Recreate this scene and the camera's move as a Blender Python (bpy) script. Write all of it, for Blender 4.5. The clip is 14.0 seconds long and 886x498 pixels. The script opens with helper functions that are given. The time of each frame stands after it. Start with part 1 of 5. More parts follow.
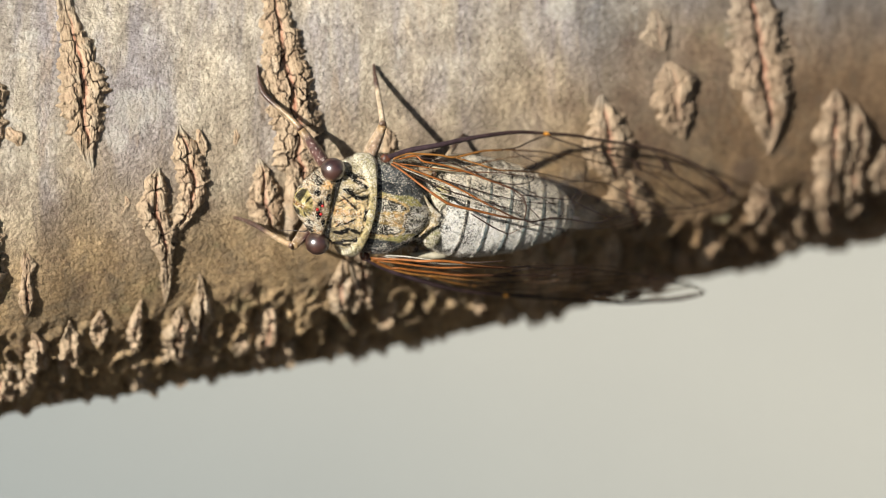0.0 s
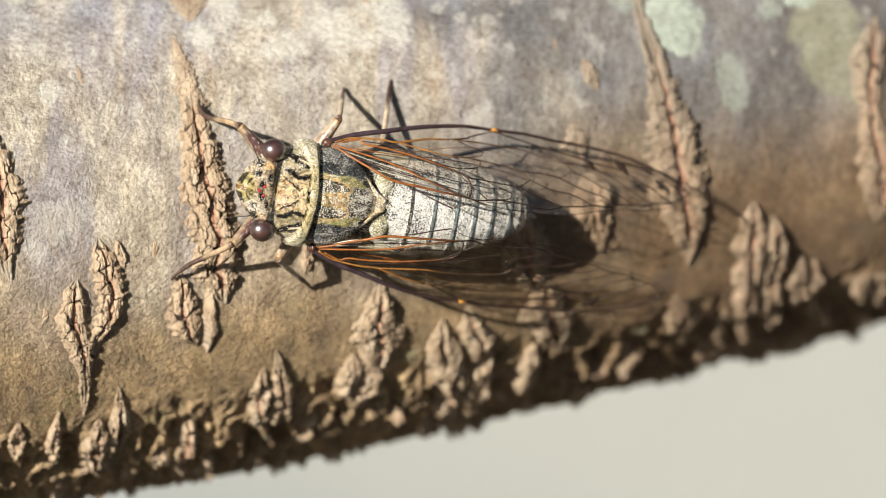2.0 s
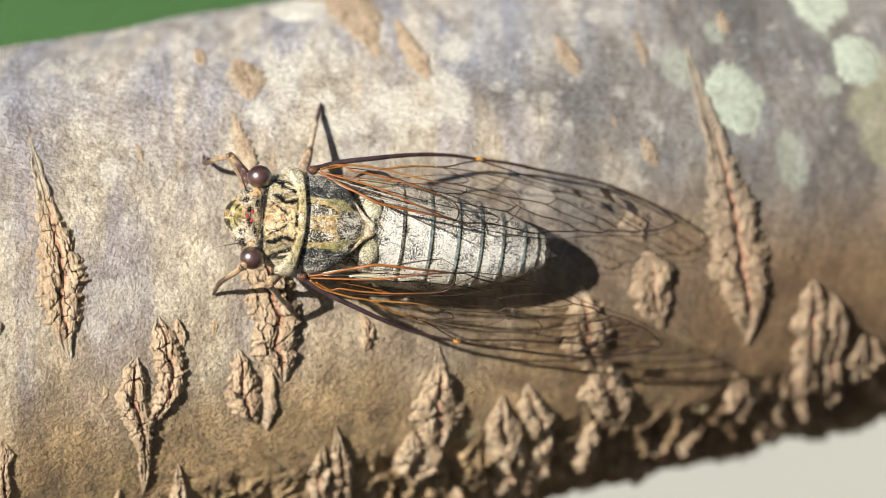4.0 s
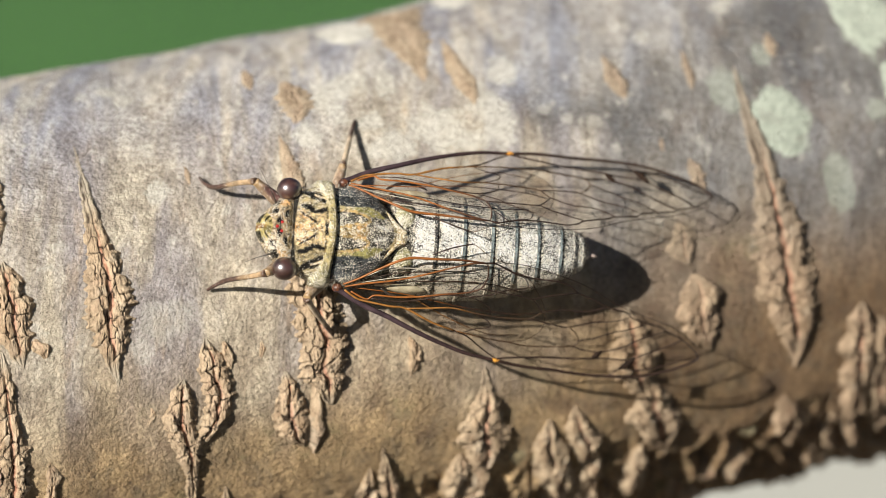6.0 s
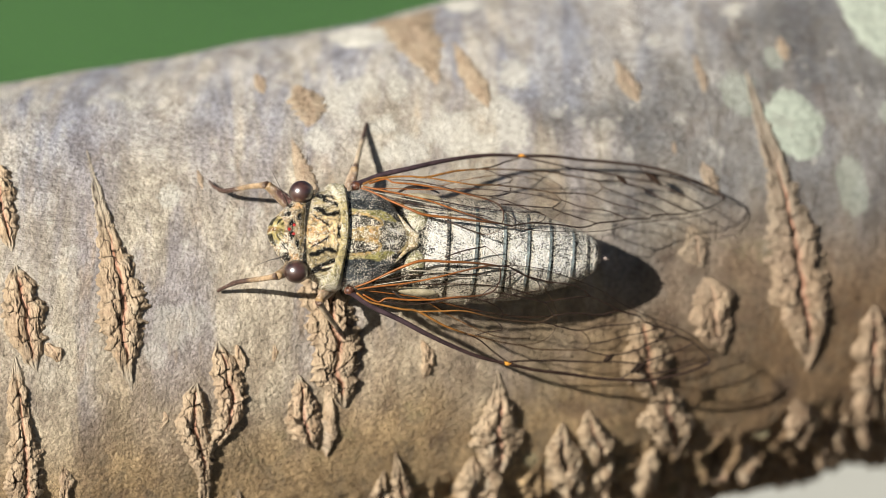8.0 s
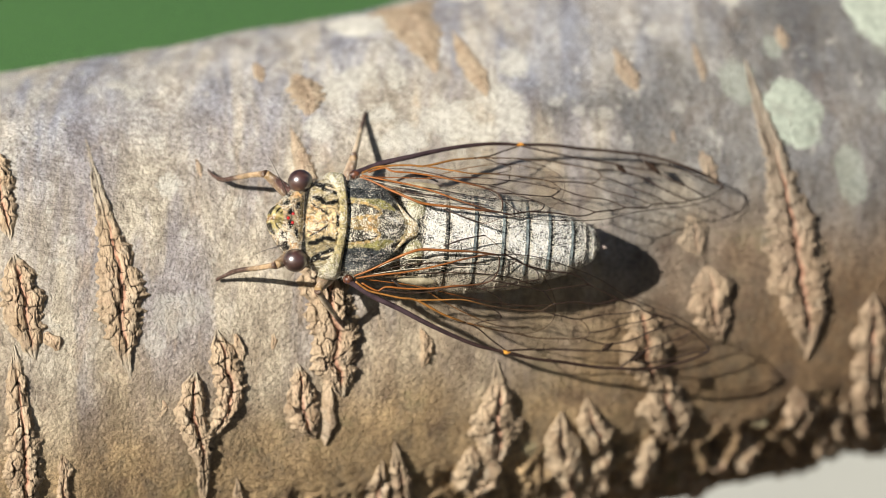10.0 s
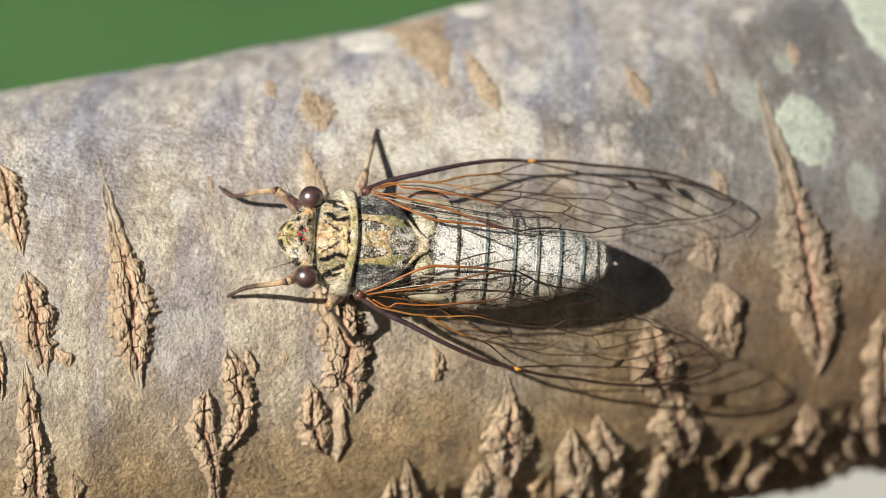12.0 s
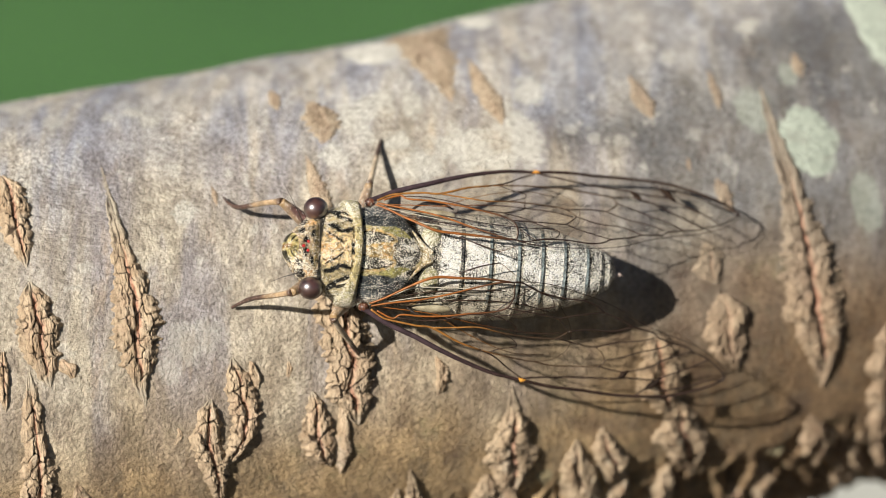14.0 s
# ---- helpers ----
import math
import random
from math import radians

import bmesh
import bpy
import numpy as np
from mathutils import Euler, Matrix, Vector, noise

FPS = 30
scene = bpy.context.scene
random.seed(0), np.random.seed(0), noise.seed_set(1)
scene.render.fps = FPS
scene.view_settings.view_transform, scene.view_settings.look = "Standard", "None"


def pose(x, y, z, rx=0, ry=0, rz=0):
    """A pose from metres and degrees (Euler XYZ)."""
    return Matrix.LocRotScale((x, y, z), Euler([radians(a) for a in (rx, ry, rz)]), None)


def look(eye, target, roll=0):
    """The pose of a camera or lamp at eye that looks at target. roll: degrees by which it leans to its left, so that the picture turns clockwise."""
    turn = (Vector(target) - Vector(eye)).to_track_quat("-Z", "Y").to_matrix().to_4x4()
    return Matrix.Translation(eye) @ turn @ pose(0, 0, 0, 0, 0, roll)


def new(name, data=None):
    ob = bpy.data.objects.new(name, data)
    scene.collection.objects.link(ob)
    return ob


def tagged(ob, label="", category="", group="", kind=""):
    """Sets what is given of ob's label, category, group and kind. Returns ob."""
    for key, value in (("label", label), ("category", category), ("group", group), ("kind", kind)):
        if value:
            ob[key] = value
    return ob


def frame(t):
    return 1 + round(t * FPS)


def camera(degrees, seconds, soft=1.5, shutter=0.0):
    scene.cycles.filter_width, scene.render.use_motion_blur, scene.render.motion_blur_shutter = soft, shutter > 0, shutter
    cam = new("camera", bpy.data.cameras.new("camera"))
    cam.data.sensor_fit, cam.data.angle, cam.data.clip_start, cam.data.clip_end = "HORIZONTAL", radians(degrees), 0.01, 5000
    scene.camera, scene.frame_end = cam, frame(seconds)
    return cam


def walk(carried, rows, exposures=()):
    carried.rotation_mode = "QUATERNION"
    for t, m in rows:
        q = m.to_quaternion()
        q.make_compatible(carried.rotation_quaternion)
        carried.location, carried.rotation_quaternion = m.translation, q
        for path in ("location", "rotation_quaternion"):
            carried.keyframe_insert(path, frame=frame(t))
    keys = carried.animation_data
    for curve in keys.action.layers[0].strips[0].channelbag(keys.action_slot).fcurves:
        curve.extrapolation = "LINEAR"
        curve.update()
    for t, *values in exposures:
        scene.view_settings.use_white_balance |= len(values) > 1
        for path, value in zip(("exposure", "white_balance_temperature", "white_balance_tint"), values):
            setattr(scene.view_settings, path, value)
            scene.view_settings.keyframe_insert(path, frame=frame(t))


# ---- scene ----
# ---------------------------------------------------------------- camera
MM = 0.001
cam = camera(14, 14.0, soft=0.5)
cam.data.dof.use_dof = True
cam.data.dof.focus_distance = 0.3385
cam.data.dof.aperture_fstop = 14.5
EYE = (0.0, -0.35332, 1.32860)
TURNS = (
    (0, 66.315, -0.312, -0.778),
    (0.5, 66.584, -0.416, -1.045),
    (1, 66.870, -0.692, -1.751),
    (1.5, 67.538, -0.788, -2.029),
    (2, 68.100, -0.759, -1.981),
    (2.5, 68.524, -0.696, -1.837),
    (3, 68.538, -0.683, -1.805),
    (3.5, 69.256, -0.614, -1.654),
    (4, 69.329, -0.409, -1.104),
    (4.2, 69.382, -0.327, -0.883),
    (6.3, 69.689, -0.142, -0.386),
    (6.5, 69.671, -0.132, -0.360),
    (7, 69.698, -0.066, -0.180),
    (7.5, 69.671, -0.057, -0.155),
    (8, 69.739, -0.078, -0.213),
    (8.2, 69.730, -0.078, -0.213),
    (10.3, 69.554, -0.085, -0.230),
    (10.5, 69.618, -0.048, -0.129),
    (11, 69.739, -0.038, -0.103),
    (11.5, 69.739, -0.038, -0.103),
    (12, 69.822, -0.024, -0.064),
    (12.5, 69.781, -0.000, -0.001),
    (13, 70.028, 0.005, 0.013),
    (13.5, 69.993, -0.000, -0.000),
    (14, 70.000, -0.000, 0.000),
)
walk(cam, [(t, pose(*EYE, rx, ry, rz)) for t, rx, ry, rz in TURNS], [(0, 0.62), (1.5, 0.66), (2, 0.70), (4.2, 0.70), (6.3, 0.55), (8.2, 0.55), (10.4, 0.61), (11, 0.58), (12, 0.54), (14, 0.51)])

# ---------------------------------------------------------------- daylight
SUN_WAY = Vector((-0.57, -0.65, 0.49)).normalized()
world = bpy.data.worlds.new("sky")
scene.world = world
world.use_nodes = True
sky = world.node_tree.nodes.new("ShaderNodeTexSky")
sky.sky_type, sky.sun_disc = "NISHITA", False
sky.sun_elevation = math.asin(SUN_WAY.z)
sky.sun_rotation = math.atan2(SUN_WAY.x, SUN_WAY.y)
world.node_tree.nodes["Background"].inputs["Strength"].default_value = 0.026
world.node_tree.links.new(sky.outputs[0], world.node_tree.nodes["Background"].inputs["Color"])
sun = new("sun", bpy.data.lights.new("sun", "SUN"))
sun.data.energy, sun.data.angle, sun.data.color = 5.3, radians(0.5), (1.0, 0.955, 0.88)
sun.matrix_world = look(SUN_WAY * 5, (0, 0, 0))


# ---------------------------------------------------------------- materials
class Nodes:
    """A small wrapper that chains shader nodes."""

    def __init__(self, name):
        self.mat = bpy.data.materials.new(name)
        self.mat.use_nodes = True
        self.tree = self.mat.node_tree
        self.bsdf = self.tree.nodes["Principled BSDF"]
        self.out = self.tree.nodes["Material Output"]
        self.coords = self.tree.nodes.new("ShaderNodeTexCoord").outputs["Object"]

    def put(self, socket, value):
        if isinstance(value, bpy.types.NodeSocket):
            self.tree.links.new(value, socket)
        elif isinstance(value, (tuple, list)) and len(value) == 3 and socket.type == "RGBA":
            socket.default_value = (*value, 1)
        else:
            socket.default_value = value

    def noise(self, scale, detail=4.0, rough=0.55, stretch=(1, 1, 1), warp=0.0):
        n = self.tree.nodes.new("ShaderNodeTexNoise")
        m = self.tree.nodes.new("ShaderNodeMapping")
        self.put(m.inputs["Vector"], self.coords)
        m.inputs["Scale"].default_value = stretch
        self.put(n.inputs["Vector"], m.outputs[0])
        n.inputs["Scale"].default_value, n.inputs["Detail"].default_value = scale, detail
        n.inputs["Roughness"].default_value, n.inputs["Distortion"].default_value = rough, warp
        return n.outputs["Fac"]

    def cells(self, scale, feature="F1"):
        n = self.tree.nodes.new("ShaderNodeTexVoronoi")
        n.feature = feature
        self.put(n.inputs["Vector"], self.coords)
        n.inputs["Scale"].default_value = scale
        return n.outputs["Distance"]

    def ramp(self, fac, low, high, a=0.0, b=1.0):
        n = self.tree.nodes.new("ShaderNodeMapRange")
        n.interpolation_type = "SMOOTHSTEP"
        self.put(n.inputs[0], fac)
        for i, v in enumerate((low, high, a, b), 1):
            n.inputs[i].default_value = v
        return n.outputs[0]

    def mix(self, fac, a, b, kind="MIX"):
        n = self.tree.nodes.new("ShaderNodeMix")
        n.data_type, n.blend_type = "RGBA", kind
        self.put(n.inputs[0], fac)
        self.put(n.inputs[6], a)
        self.put(n.inputs[7], b)
        return n.outputs[2]

    def math(self, op, a, b=0.0):
        n = self.tree.nodes.new("ShaderNodeMath")
        n.operation = op
        self.put(n.inputs[0], a)
        self.put(n.inputs[1], b)
        return n.outputs[0]

    def attribute(self, name):
        n = self.tree.nodes.new("ShaderNodeAttribute")
        n.attribute_name = name
        s = self.tree.nodes.new("ShaderNodeSeparateColor")
        self.put(s.inputs[0], n.outputs["Color"])
        return n.outputs["Color"], s.outputs[0], s.outputs[1], s.outputs[2], n.outputs["Alpha"]

    def bump(self, height, distance, strength=1.0, under=None):
        n = self.tree.nodes.new("ShaderNodeBump")
        self.put(n.inputs["Height"], height)
        n.inputs["Distance"].default_value, n.inputs["Strength"].default_value = distance, strength
        if under is not None:
            self.put(n.inputs["Normal"], under)
        return n.outputs[0]

    def done(self, color, rough=0.6, metal=0.0, normal=None, **more):
        self.put(self.bsdf.inputs["Base Color"], color)
        self.put(self.bsdf.inputs["Roughness"], rough)
        self.put(self.bsdf.inputs["Metallic"], metal)
        if normal is not None:
            self.put(self.bsdf.inputs["Normal"], normal)
        for key, value in more.items():
            self.put(self.bsdf.inputs[key.replace("_", " ")], value)
        return self.mat


def bark_material():
    n = Nodes("cherry_bark")
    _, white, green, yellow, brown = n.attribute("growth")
    _, right_end, top, _, _ = n.attribute("zone")
    patch = n.ramp(n.noise(120, 5, 0.6, (1, 0.5, 0.5)), 0.34, 0.66)
    streak = n.ramp(n.noise(230, 4, 0.6, (1, 0.16, 0.16), 0.6), 0.40, 0.66)
    base = n.mix(patch, (0.39, 0.347, 0.282), (0.495, 0.44, 0.345))
    base = n.mix(n.math("MULTIPLY", streak, 0.85), base, (0.295, 0.275, 0.285))
    ochre = n.ramp(n.noise(300, 3, 0.6, (1.3, 0.3, 0.3)), 0.58, 0.72)
    base = n.mix(n.math("MULTIPLY", ochre, 0.45), base, (0.48, 0.36, 0.235))
    # Greyer right end, darkened further in colour for the sunlight falling off there.
    base = n.mix(n.math("MULTIPLY", right_end, 0.86), base, n.mix(patch, (0.082, 0.086, 0.094), (0.165, 0.166, 0.170)))
    brown = n.math("MULTIPLY", brown, n.math("SUBTRACT", 0.97, n.math("MULTIPLY", right_end, 0.07)))
    # Browner underside: bark pigment together with warm low sunlight put into it.
    earth = n.mix(n.math("MULTIPLY", right_end, 0.85), n.mix(patch, (0.262, 0.176, 0.081), (0.41, 0.278, 0.135)), n.mix(patch, (0.165, 0.094, 0.041), (0.265, 0.160, 0.070)))
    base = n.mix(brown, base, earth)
    # Upper side: mauve-grey bark with the bluish sky sheen painted in.
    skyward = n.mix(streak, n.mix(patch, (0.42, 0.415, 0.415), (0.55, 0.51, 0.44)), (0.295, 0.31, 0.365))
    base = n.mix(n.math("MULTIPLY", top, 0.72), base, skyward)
    grain = n.ramp(n.noise(2400, 5, 0.72), 0.34, 0.62)
    base = n.mix(0.42, base, n.mix(grain, (0.50, 0.46, 0.43), (1.62, 1.60, 1.57)), "MULTIPLY")
    blotch = n.ramp(n.noise(480, 5, 0.7, (1.1, 0.6, 0.6)), 0.36, 0.66)
    base = n.mix(0.62, base, n.mix(blotch, (0.56, 0.53, 0.51), (1.24, 1.24, 1.23)), "MULTIPLY")
    grime = n.math("MULTIPLY", n.ramp(n.noise(330, 6, 0.75, (1.2, 0.7, 0.7), 0.4), 0.47, 0.62), n.math("ADD", 0.20, n.math("MULTIPLY", brown, 0.34)))
    base = n.mix(grime, base, (0.155, 0.125, 0.085))
    stain = n.math("MULTIPLY", n.ramp(n.noise(210, 6, 0.72), 0.52, 0.66), n.math("ADD", 0.25, n.math("MULTIPLY", brown, 0.40)))
    base = n.mix(stain, base, (0.12, 0.075, 0.05))
    moss = n.math("MULTIPLY", n.ramp(n.noise(170, 5, 0.7), 0.57, 0.68), n.math("MULTIPLY", brown, 0.45))
    base = n.mix(moss, base, (0.21, 0.19, 0.09))
    dirt = n.math("MULTIPLY", n.ramp(n.noise(1500, 6, 0.8), 0.55, 0.63), n.math("ADD", 0.18, n.math("MULTIPLY", brown, 0.4)))
    base = n.mix(dirt, base, (0.075, 0.055, 0.035))
    pits = n.ramp(n.noise(1000, 5, 0.74, (1, 0.8, 0.8)), 0.36, 0.44)
    base = n.mix(pits, n.mix(0.4, base, (0.07, 0.05, 0.035)), base)
    mottle = n.ramp(n.noise(1400, 3, 0.7), 0.3, 0.62)
    pale = n.mix(mottle, (0.43, 0.40, 0.34), (0.60, 0.575, 0.50))
    base = n.mix(white, base, pale)
    base = n.mix(green, base, n.mix(mottle, (0.26, 0.29, 0.24), (0.38, 0.41, 0.34)))
    base = n.mix(yellow, base, n.mix(mottle, (0.26, 0.26, 0.15), (0.40, 0.39, 0.25)))
    fine = n.bump(n.noise(2300, 4, 0.7), 0.00034, 1.0)
    coarse = n.bump(n.noise(1000, 4, 0.65), 0.00014, 0.8, fine)
    return n.done(base, 0.78, 0.0, coarse, Specular_IOR_Level=0.3)


def cork_material():
    n = Nodes("cork")
    _, core, crack, pale, grey = n.attribute("growth")
    info = n.tree.nodes.new("ShaderNodeObjectInfo")
    base = n.mix(n.ramp(n.noise(600, 5, 0.65, (1, 0.6, 0.6)), 0.30, 0.64), (0.36, 0.24, 0.142), (0.64, 0.485, 0.325))
    base = n.mix(n.math("MULTIPLY", n.ramp(n.noise(330, 3, 0.6), 0.48, 0.66), 0.5), base, (0.50, 0.345, 0.235))
    base = n.mix(n.math("MULTIPLY", info.outputs["Random"], 0.3), base, (0.46, 0.365, 0.25))
    base = n.mix(n.ramp(n.noise(2600, 5, 0.75, (2.2, 0.6, 0.6)), 0.35, 0.45), n.mix(0.55, base, (0.06, 0.035, 0.022)), base)
    base = n.mix(n.math("MULTIPLY", pale, 0.65), base, (0.60, 0.50, 0.37))
    _, verge, thin, place_tone, _ = n.attribute("verge")
    base = n.mix(n.math("MULTIPLY", verge, 0.75), base, n.mix(n.ramp(n.noise(1500, 4, 0.7), 0.36, 0.6), (0.28, 0.205, 0.13), (0.47, 0.36, 0.24)))
    base = n.mix(n.math("MULTIPLY", thin, 0.75), base, (0.43, 0.38, 0.30))
    # Cork turns darker brown towards the right end, following the bark there.
    base = n.mix(n.math("MULTIPLY", place_tone, 0.75), base, n.mix(n.ramp(n.noise(500, 4, 0.7), 0.38, 0.62), (0.16, 0.105, 0.068), (0.35, 0.24, 0.165)))
    base = n.mix(n.math("MULTIPLY", grey, 0.6), base, (0.22, 0.20, 0.165))
    base = n.mix(core, base, n.mix(n.ramp(n.noise(1100, 3), 0.35, 0.6), (0.36, 0.145, 0.085), (0.58, 0.33, 0.225)))
    base = n.mix(crack, base, (0.03, 0.017, 0.010))
    fine = n.bump(n.noise(3400, 5, 0.75, (1.7, 0.7, 0.7)), 0.00022, 1.0)
    return n.done(base, 0.85, 0.0, n.bump(n.noise(1000, 4, 0.6, (1.6, 0.7, 0.7)), 0.0002, 0.8, fine), Specular_IOR_Level=0.2)


def shell_material():
    """Pigmented cuticle dusted with silvery scales; alpha of the pigment holds the dusting."""
    n = Nodes("cuticle")
    color, _, _, _, dust = n.attribute("pigment")
    mottle = n.ramp(n.noise(2300, 5, 0.72), 0.34, 0.62)
    base = n.mix(0.9, color, n.mix(mottle, (0.22, 0.21, 0.20), (1.7, 1.67, 1.6)), "MULTIPLY")
    flecks = n.noise(7600, 3, 0.75)
    drift = n.noise(700, 4, 0.65)
    level = n.math("ADD", n.math("MULTIPLY", n.math("SUBTRACT", flecks, 0.5), 3.2), n.math("MULTIPLY", n.math("SUBTRACT", drift, 0.5), 1.5))
    broad = n.math("MULTIPLY", n.math("SUBTRACT", n.noise(260, 3, 0.6), 0.5), 0.8)
    level = n.math("ADD", n.math("ADD", level, broad), n.math("SUBTRACT", dust, 0.58))
    scale = n.ramp(level, 0.0, 0.10)
    silver = n.mix(n.ramp(n.noise(3800, 2), 0.35, 0.65), (0.84, 0.80, 0.70), (1.0, 0.98, 0.93))
    silver = n.mix(n.ramp(dust, 0.62, 0.84), n.mix(0.5, silver, (0.90, 0.78, 0.54)), silver)
    base = n.mix(scale, base, silver)
    rough = n.ramp(scale, 0.0, 1.0, 0.24, 0.30)
    metal = n.math("MULTIPLY", scale, 0.12)
    fine = n.bump(flecks, 0.00030, 1.0)
    return n.done(base, rough, metal, n.bump(n.noise(1600, 3), 0.00014, 0.7, fine), Specular_IOR_Level=0.5)


def eye_material():
    n = Nodes("compound_eye")
    base = n.mix(n.ramp(n.noise(900, 3), 0.35, 0.65), (0.022, 0.009, 0.007), (0.070, 0.028, 0.020))
    return n.done(base, 0.28, 0.0, None, IOR=2.3, Specular_IOR_Level=0.6)


def plain(name, low, high, scale, rough, metal=0.0, bump=0.00008, **more):
    n = Nodes(name)
    base = n.mix(n.ramp(n.noise(scale, 4, 0.6), 0.33, 0.66), low, high)
    return n.done(base, rough, metal, n.bump(n.noise(scale * 2.4, 3), bump, 0.7), **more)


def vein_material(name, near, far, start, end):
    """Pigment that turns from near the root to the outer wing, along the wing's own length."""
    n = Nodes(name)
    s = n.tree.nodes.new("ShaderNodeSeparateXYZ")
    n.put(s.inputs[0], n.coords)
    drift = n.math("ADD", s.outputs[0], n.math("MULTIPLY", n.math("SUBTRACT", n.noise(500, 2), 0.5), 0.004))
    base = n.mix(n.ramp(drift, end * MM, start * MM, 1.0, 0.0), near, far)
    base = n.mix(0.5, base, n.mix(n.ramp(n.noise(900, 4, 0.7), 0.3, 0.65), (0.25, 0.25, 0.25), (1.6, 1.6, 1.6)), "MULTIPLY")
    return n.done(base, 0.45, 0.0, n.bump(n.noise(2500, 2), 0.00005, 0.5), Specular_IOR_Level=0.3)


def membrane_material():
    n = Nodes("wing_membrane")
    t = n.tree
    clear, gloss, film = t.nodes.new("ShaderNodeBsdfTransparent"), t.nodes.new("ShaderNodeBsdfGlossy"), t.nodes.new("ShaderNodeMixShader")
    tint = n.mix(n.ramp(n.noise(260, 4), 0.35, 0.65), (0.98, 0.97, 0.95), (0.955, 0.935, 0.905))
    n.put(clear.inputs["Color"], tint)
    gloss.inputs["Roughness"].default_value = 0.22
    gloss.inputs["Color"].default_value = (0.85, 0.86, 0.84, 1)
    n.put(gloss.inputs["Normal"], n.bump(n.noise(700, 4, 0.6), 0.00025, 0.8))
    fresnel = t.nodes.new("ShaderNodeFresnel")
    fresnel.inputs["IOR"].default_value = 1.45
    n.put(film.inputs[0], n.math("MULTIPLY", fresnel.outputs[0], 0.14))
    n.put(film.inputs[1], clear.outputs[0])
    n.put(film.inputs[2], gloss.outputs[0])
    n.put(n.out.inputs["Surface"], film.outputs[0])
    return n.mat


def leg_material():
    n = Nodes("leg_cuticle")
    color, _, _, _, dust = n.attribute("pigment")
    base = n.mix(0.7, color, n.mix(n.ramp(n.noise(2000, 3), 0.3, 0.66), (0.5, 0.48, 0.45), (1.3, 1.25, 1.2)), "MULTIPLY")
    fleck = n.math("MULTIPLY", n.ramp(n.noise(4200, 3, 0.7), 0.55, 0.68), dust)
    base = n.mix(fleck, base, (0.62, 0.56, 0.50))
    return n.done(base, 0.35, 0.0, n.bump(n.noise(3000, 3), 0.00007, 0.7))


def lichen_material(name, low, high):
    n = Nodes(name)
    base = n.mix(n.ramp(n.noise(1400, 4, 0.7), 0.3, 0.64), low, high)
    base = n.mix(n.ramp(n.noise(500, 3, 0.6), 0.34, 0.44), n.mix(0.35, base, (0.2, 0.19, 0.16)), base)
    return n.done(base, 0.9, 0.0, n.bump(n.noise(2600, 4, 0.7), 0.0002, 1.0), Specular_IOR_Level=0.15)


LICHEN_GREEN = lichen_material("green_lichen", (0.26, 0.29, 0.24), (0.38, 0.41, 0.34))
LICHEN_WHITE = lichen_material("white_lichen", (0.46, 0.44, 0.38), (0.66, 0.63, 0.56))
BARK, CORK, SHELL, EYE_MAT = bark_material(), cork_material(), shell_material(), eye_material()
LEG, MEMBRANE = leg_material(), membrane_material()
RED_GEM = plain("red_ocellus", (0.36, 0.012, 0.014), (0.52, 0.03, 0.028), 2000, 0.2)
JOINT = plain("wing_joint", (0.04, 0.018, 0.012), (0.19, 0.065, 0.03), 1500, 0.4)
PINK = plain("pale_tip", (0.30, 0.23, 0.20), (0.44, 0.35, 0.31), 1500, 0.4)
BRISTLE = plain("bristle", (0.02, 0.015, 0.012), (0.05, 0.035, 0.025), 2000, 0.4)
CREAM = plain("cream_cover", (0.36, 0.32, 0.22), (0.62, 0.57, 0.43), 900, 0.4)
HAIR = plain("pale_hair", (0.45, 0.42, 0.34), (0.62, 0.58, 0.48), 2000, 0.45)
COSTA = vein_material("costa_vein", (0.055, 0.035, 0.040), (0.045, 0.026, 0.022), -4, -16)
ORANGE = vein_material("orange_vein", (0.25, 0.085, 0.018), (0.045, 0.024, 0.015), -6.0, -14.5)
AMBER = vein_material("amber_vein", (0.26, 0.115, 0.028), (0.06, 0.034, 0.018), -9.5, -15.0)
DARK = vein_material("dark_vein", (0.04, 0.022, 0.015), (0.03, 0.017, 0.012), -8, -14)
SMOKE = plain("smoky_spot", (0.012, 0.008, 0.006), (0.03, 0.018, 0.012), 900, 0.85, Specular_IOR_Level=0.1)
NODE = plain("amber_node", (0.55, 0.22, 0.03), (0.75, 0.36, 0.06), 900, 0.4)


def lawn_material():
    n = Nodes("lawn")
    base = n.mix(n.ramp(n.noise(1.3, 5, 0.6), 0.3, 0.7), (0.055, 0.155, 0.034), (0.085, 0.215, 0.052))
    base = n.mix(n.ramp(n.noise(40, 4, 0.7), 0.3, 0.7), n.mix(0.4, base, (0.02, 0.06, 0.012)), base)
    return n.done(base, 0.8, 0.0, n.bump(n.noise(90, 3), 0.03, 0.6))


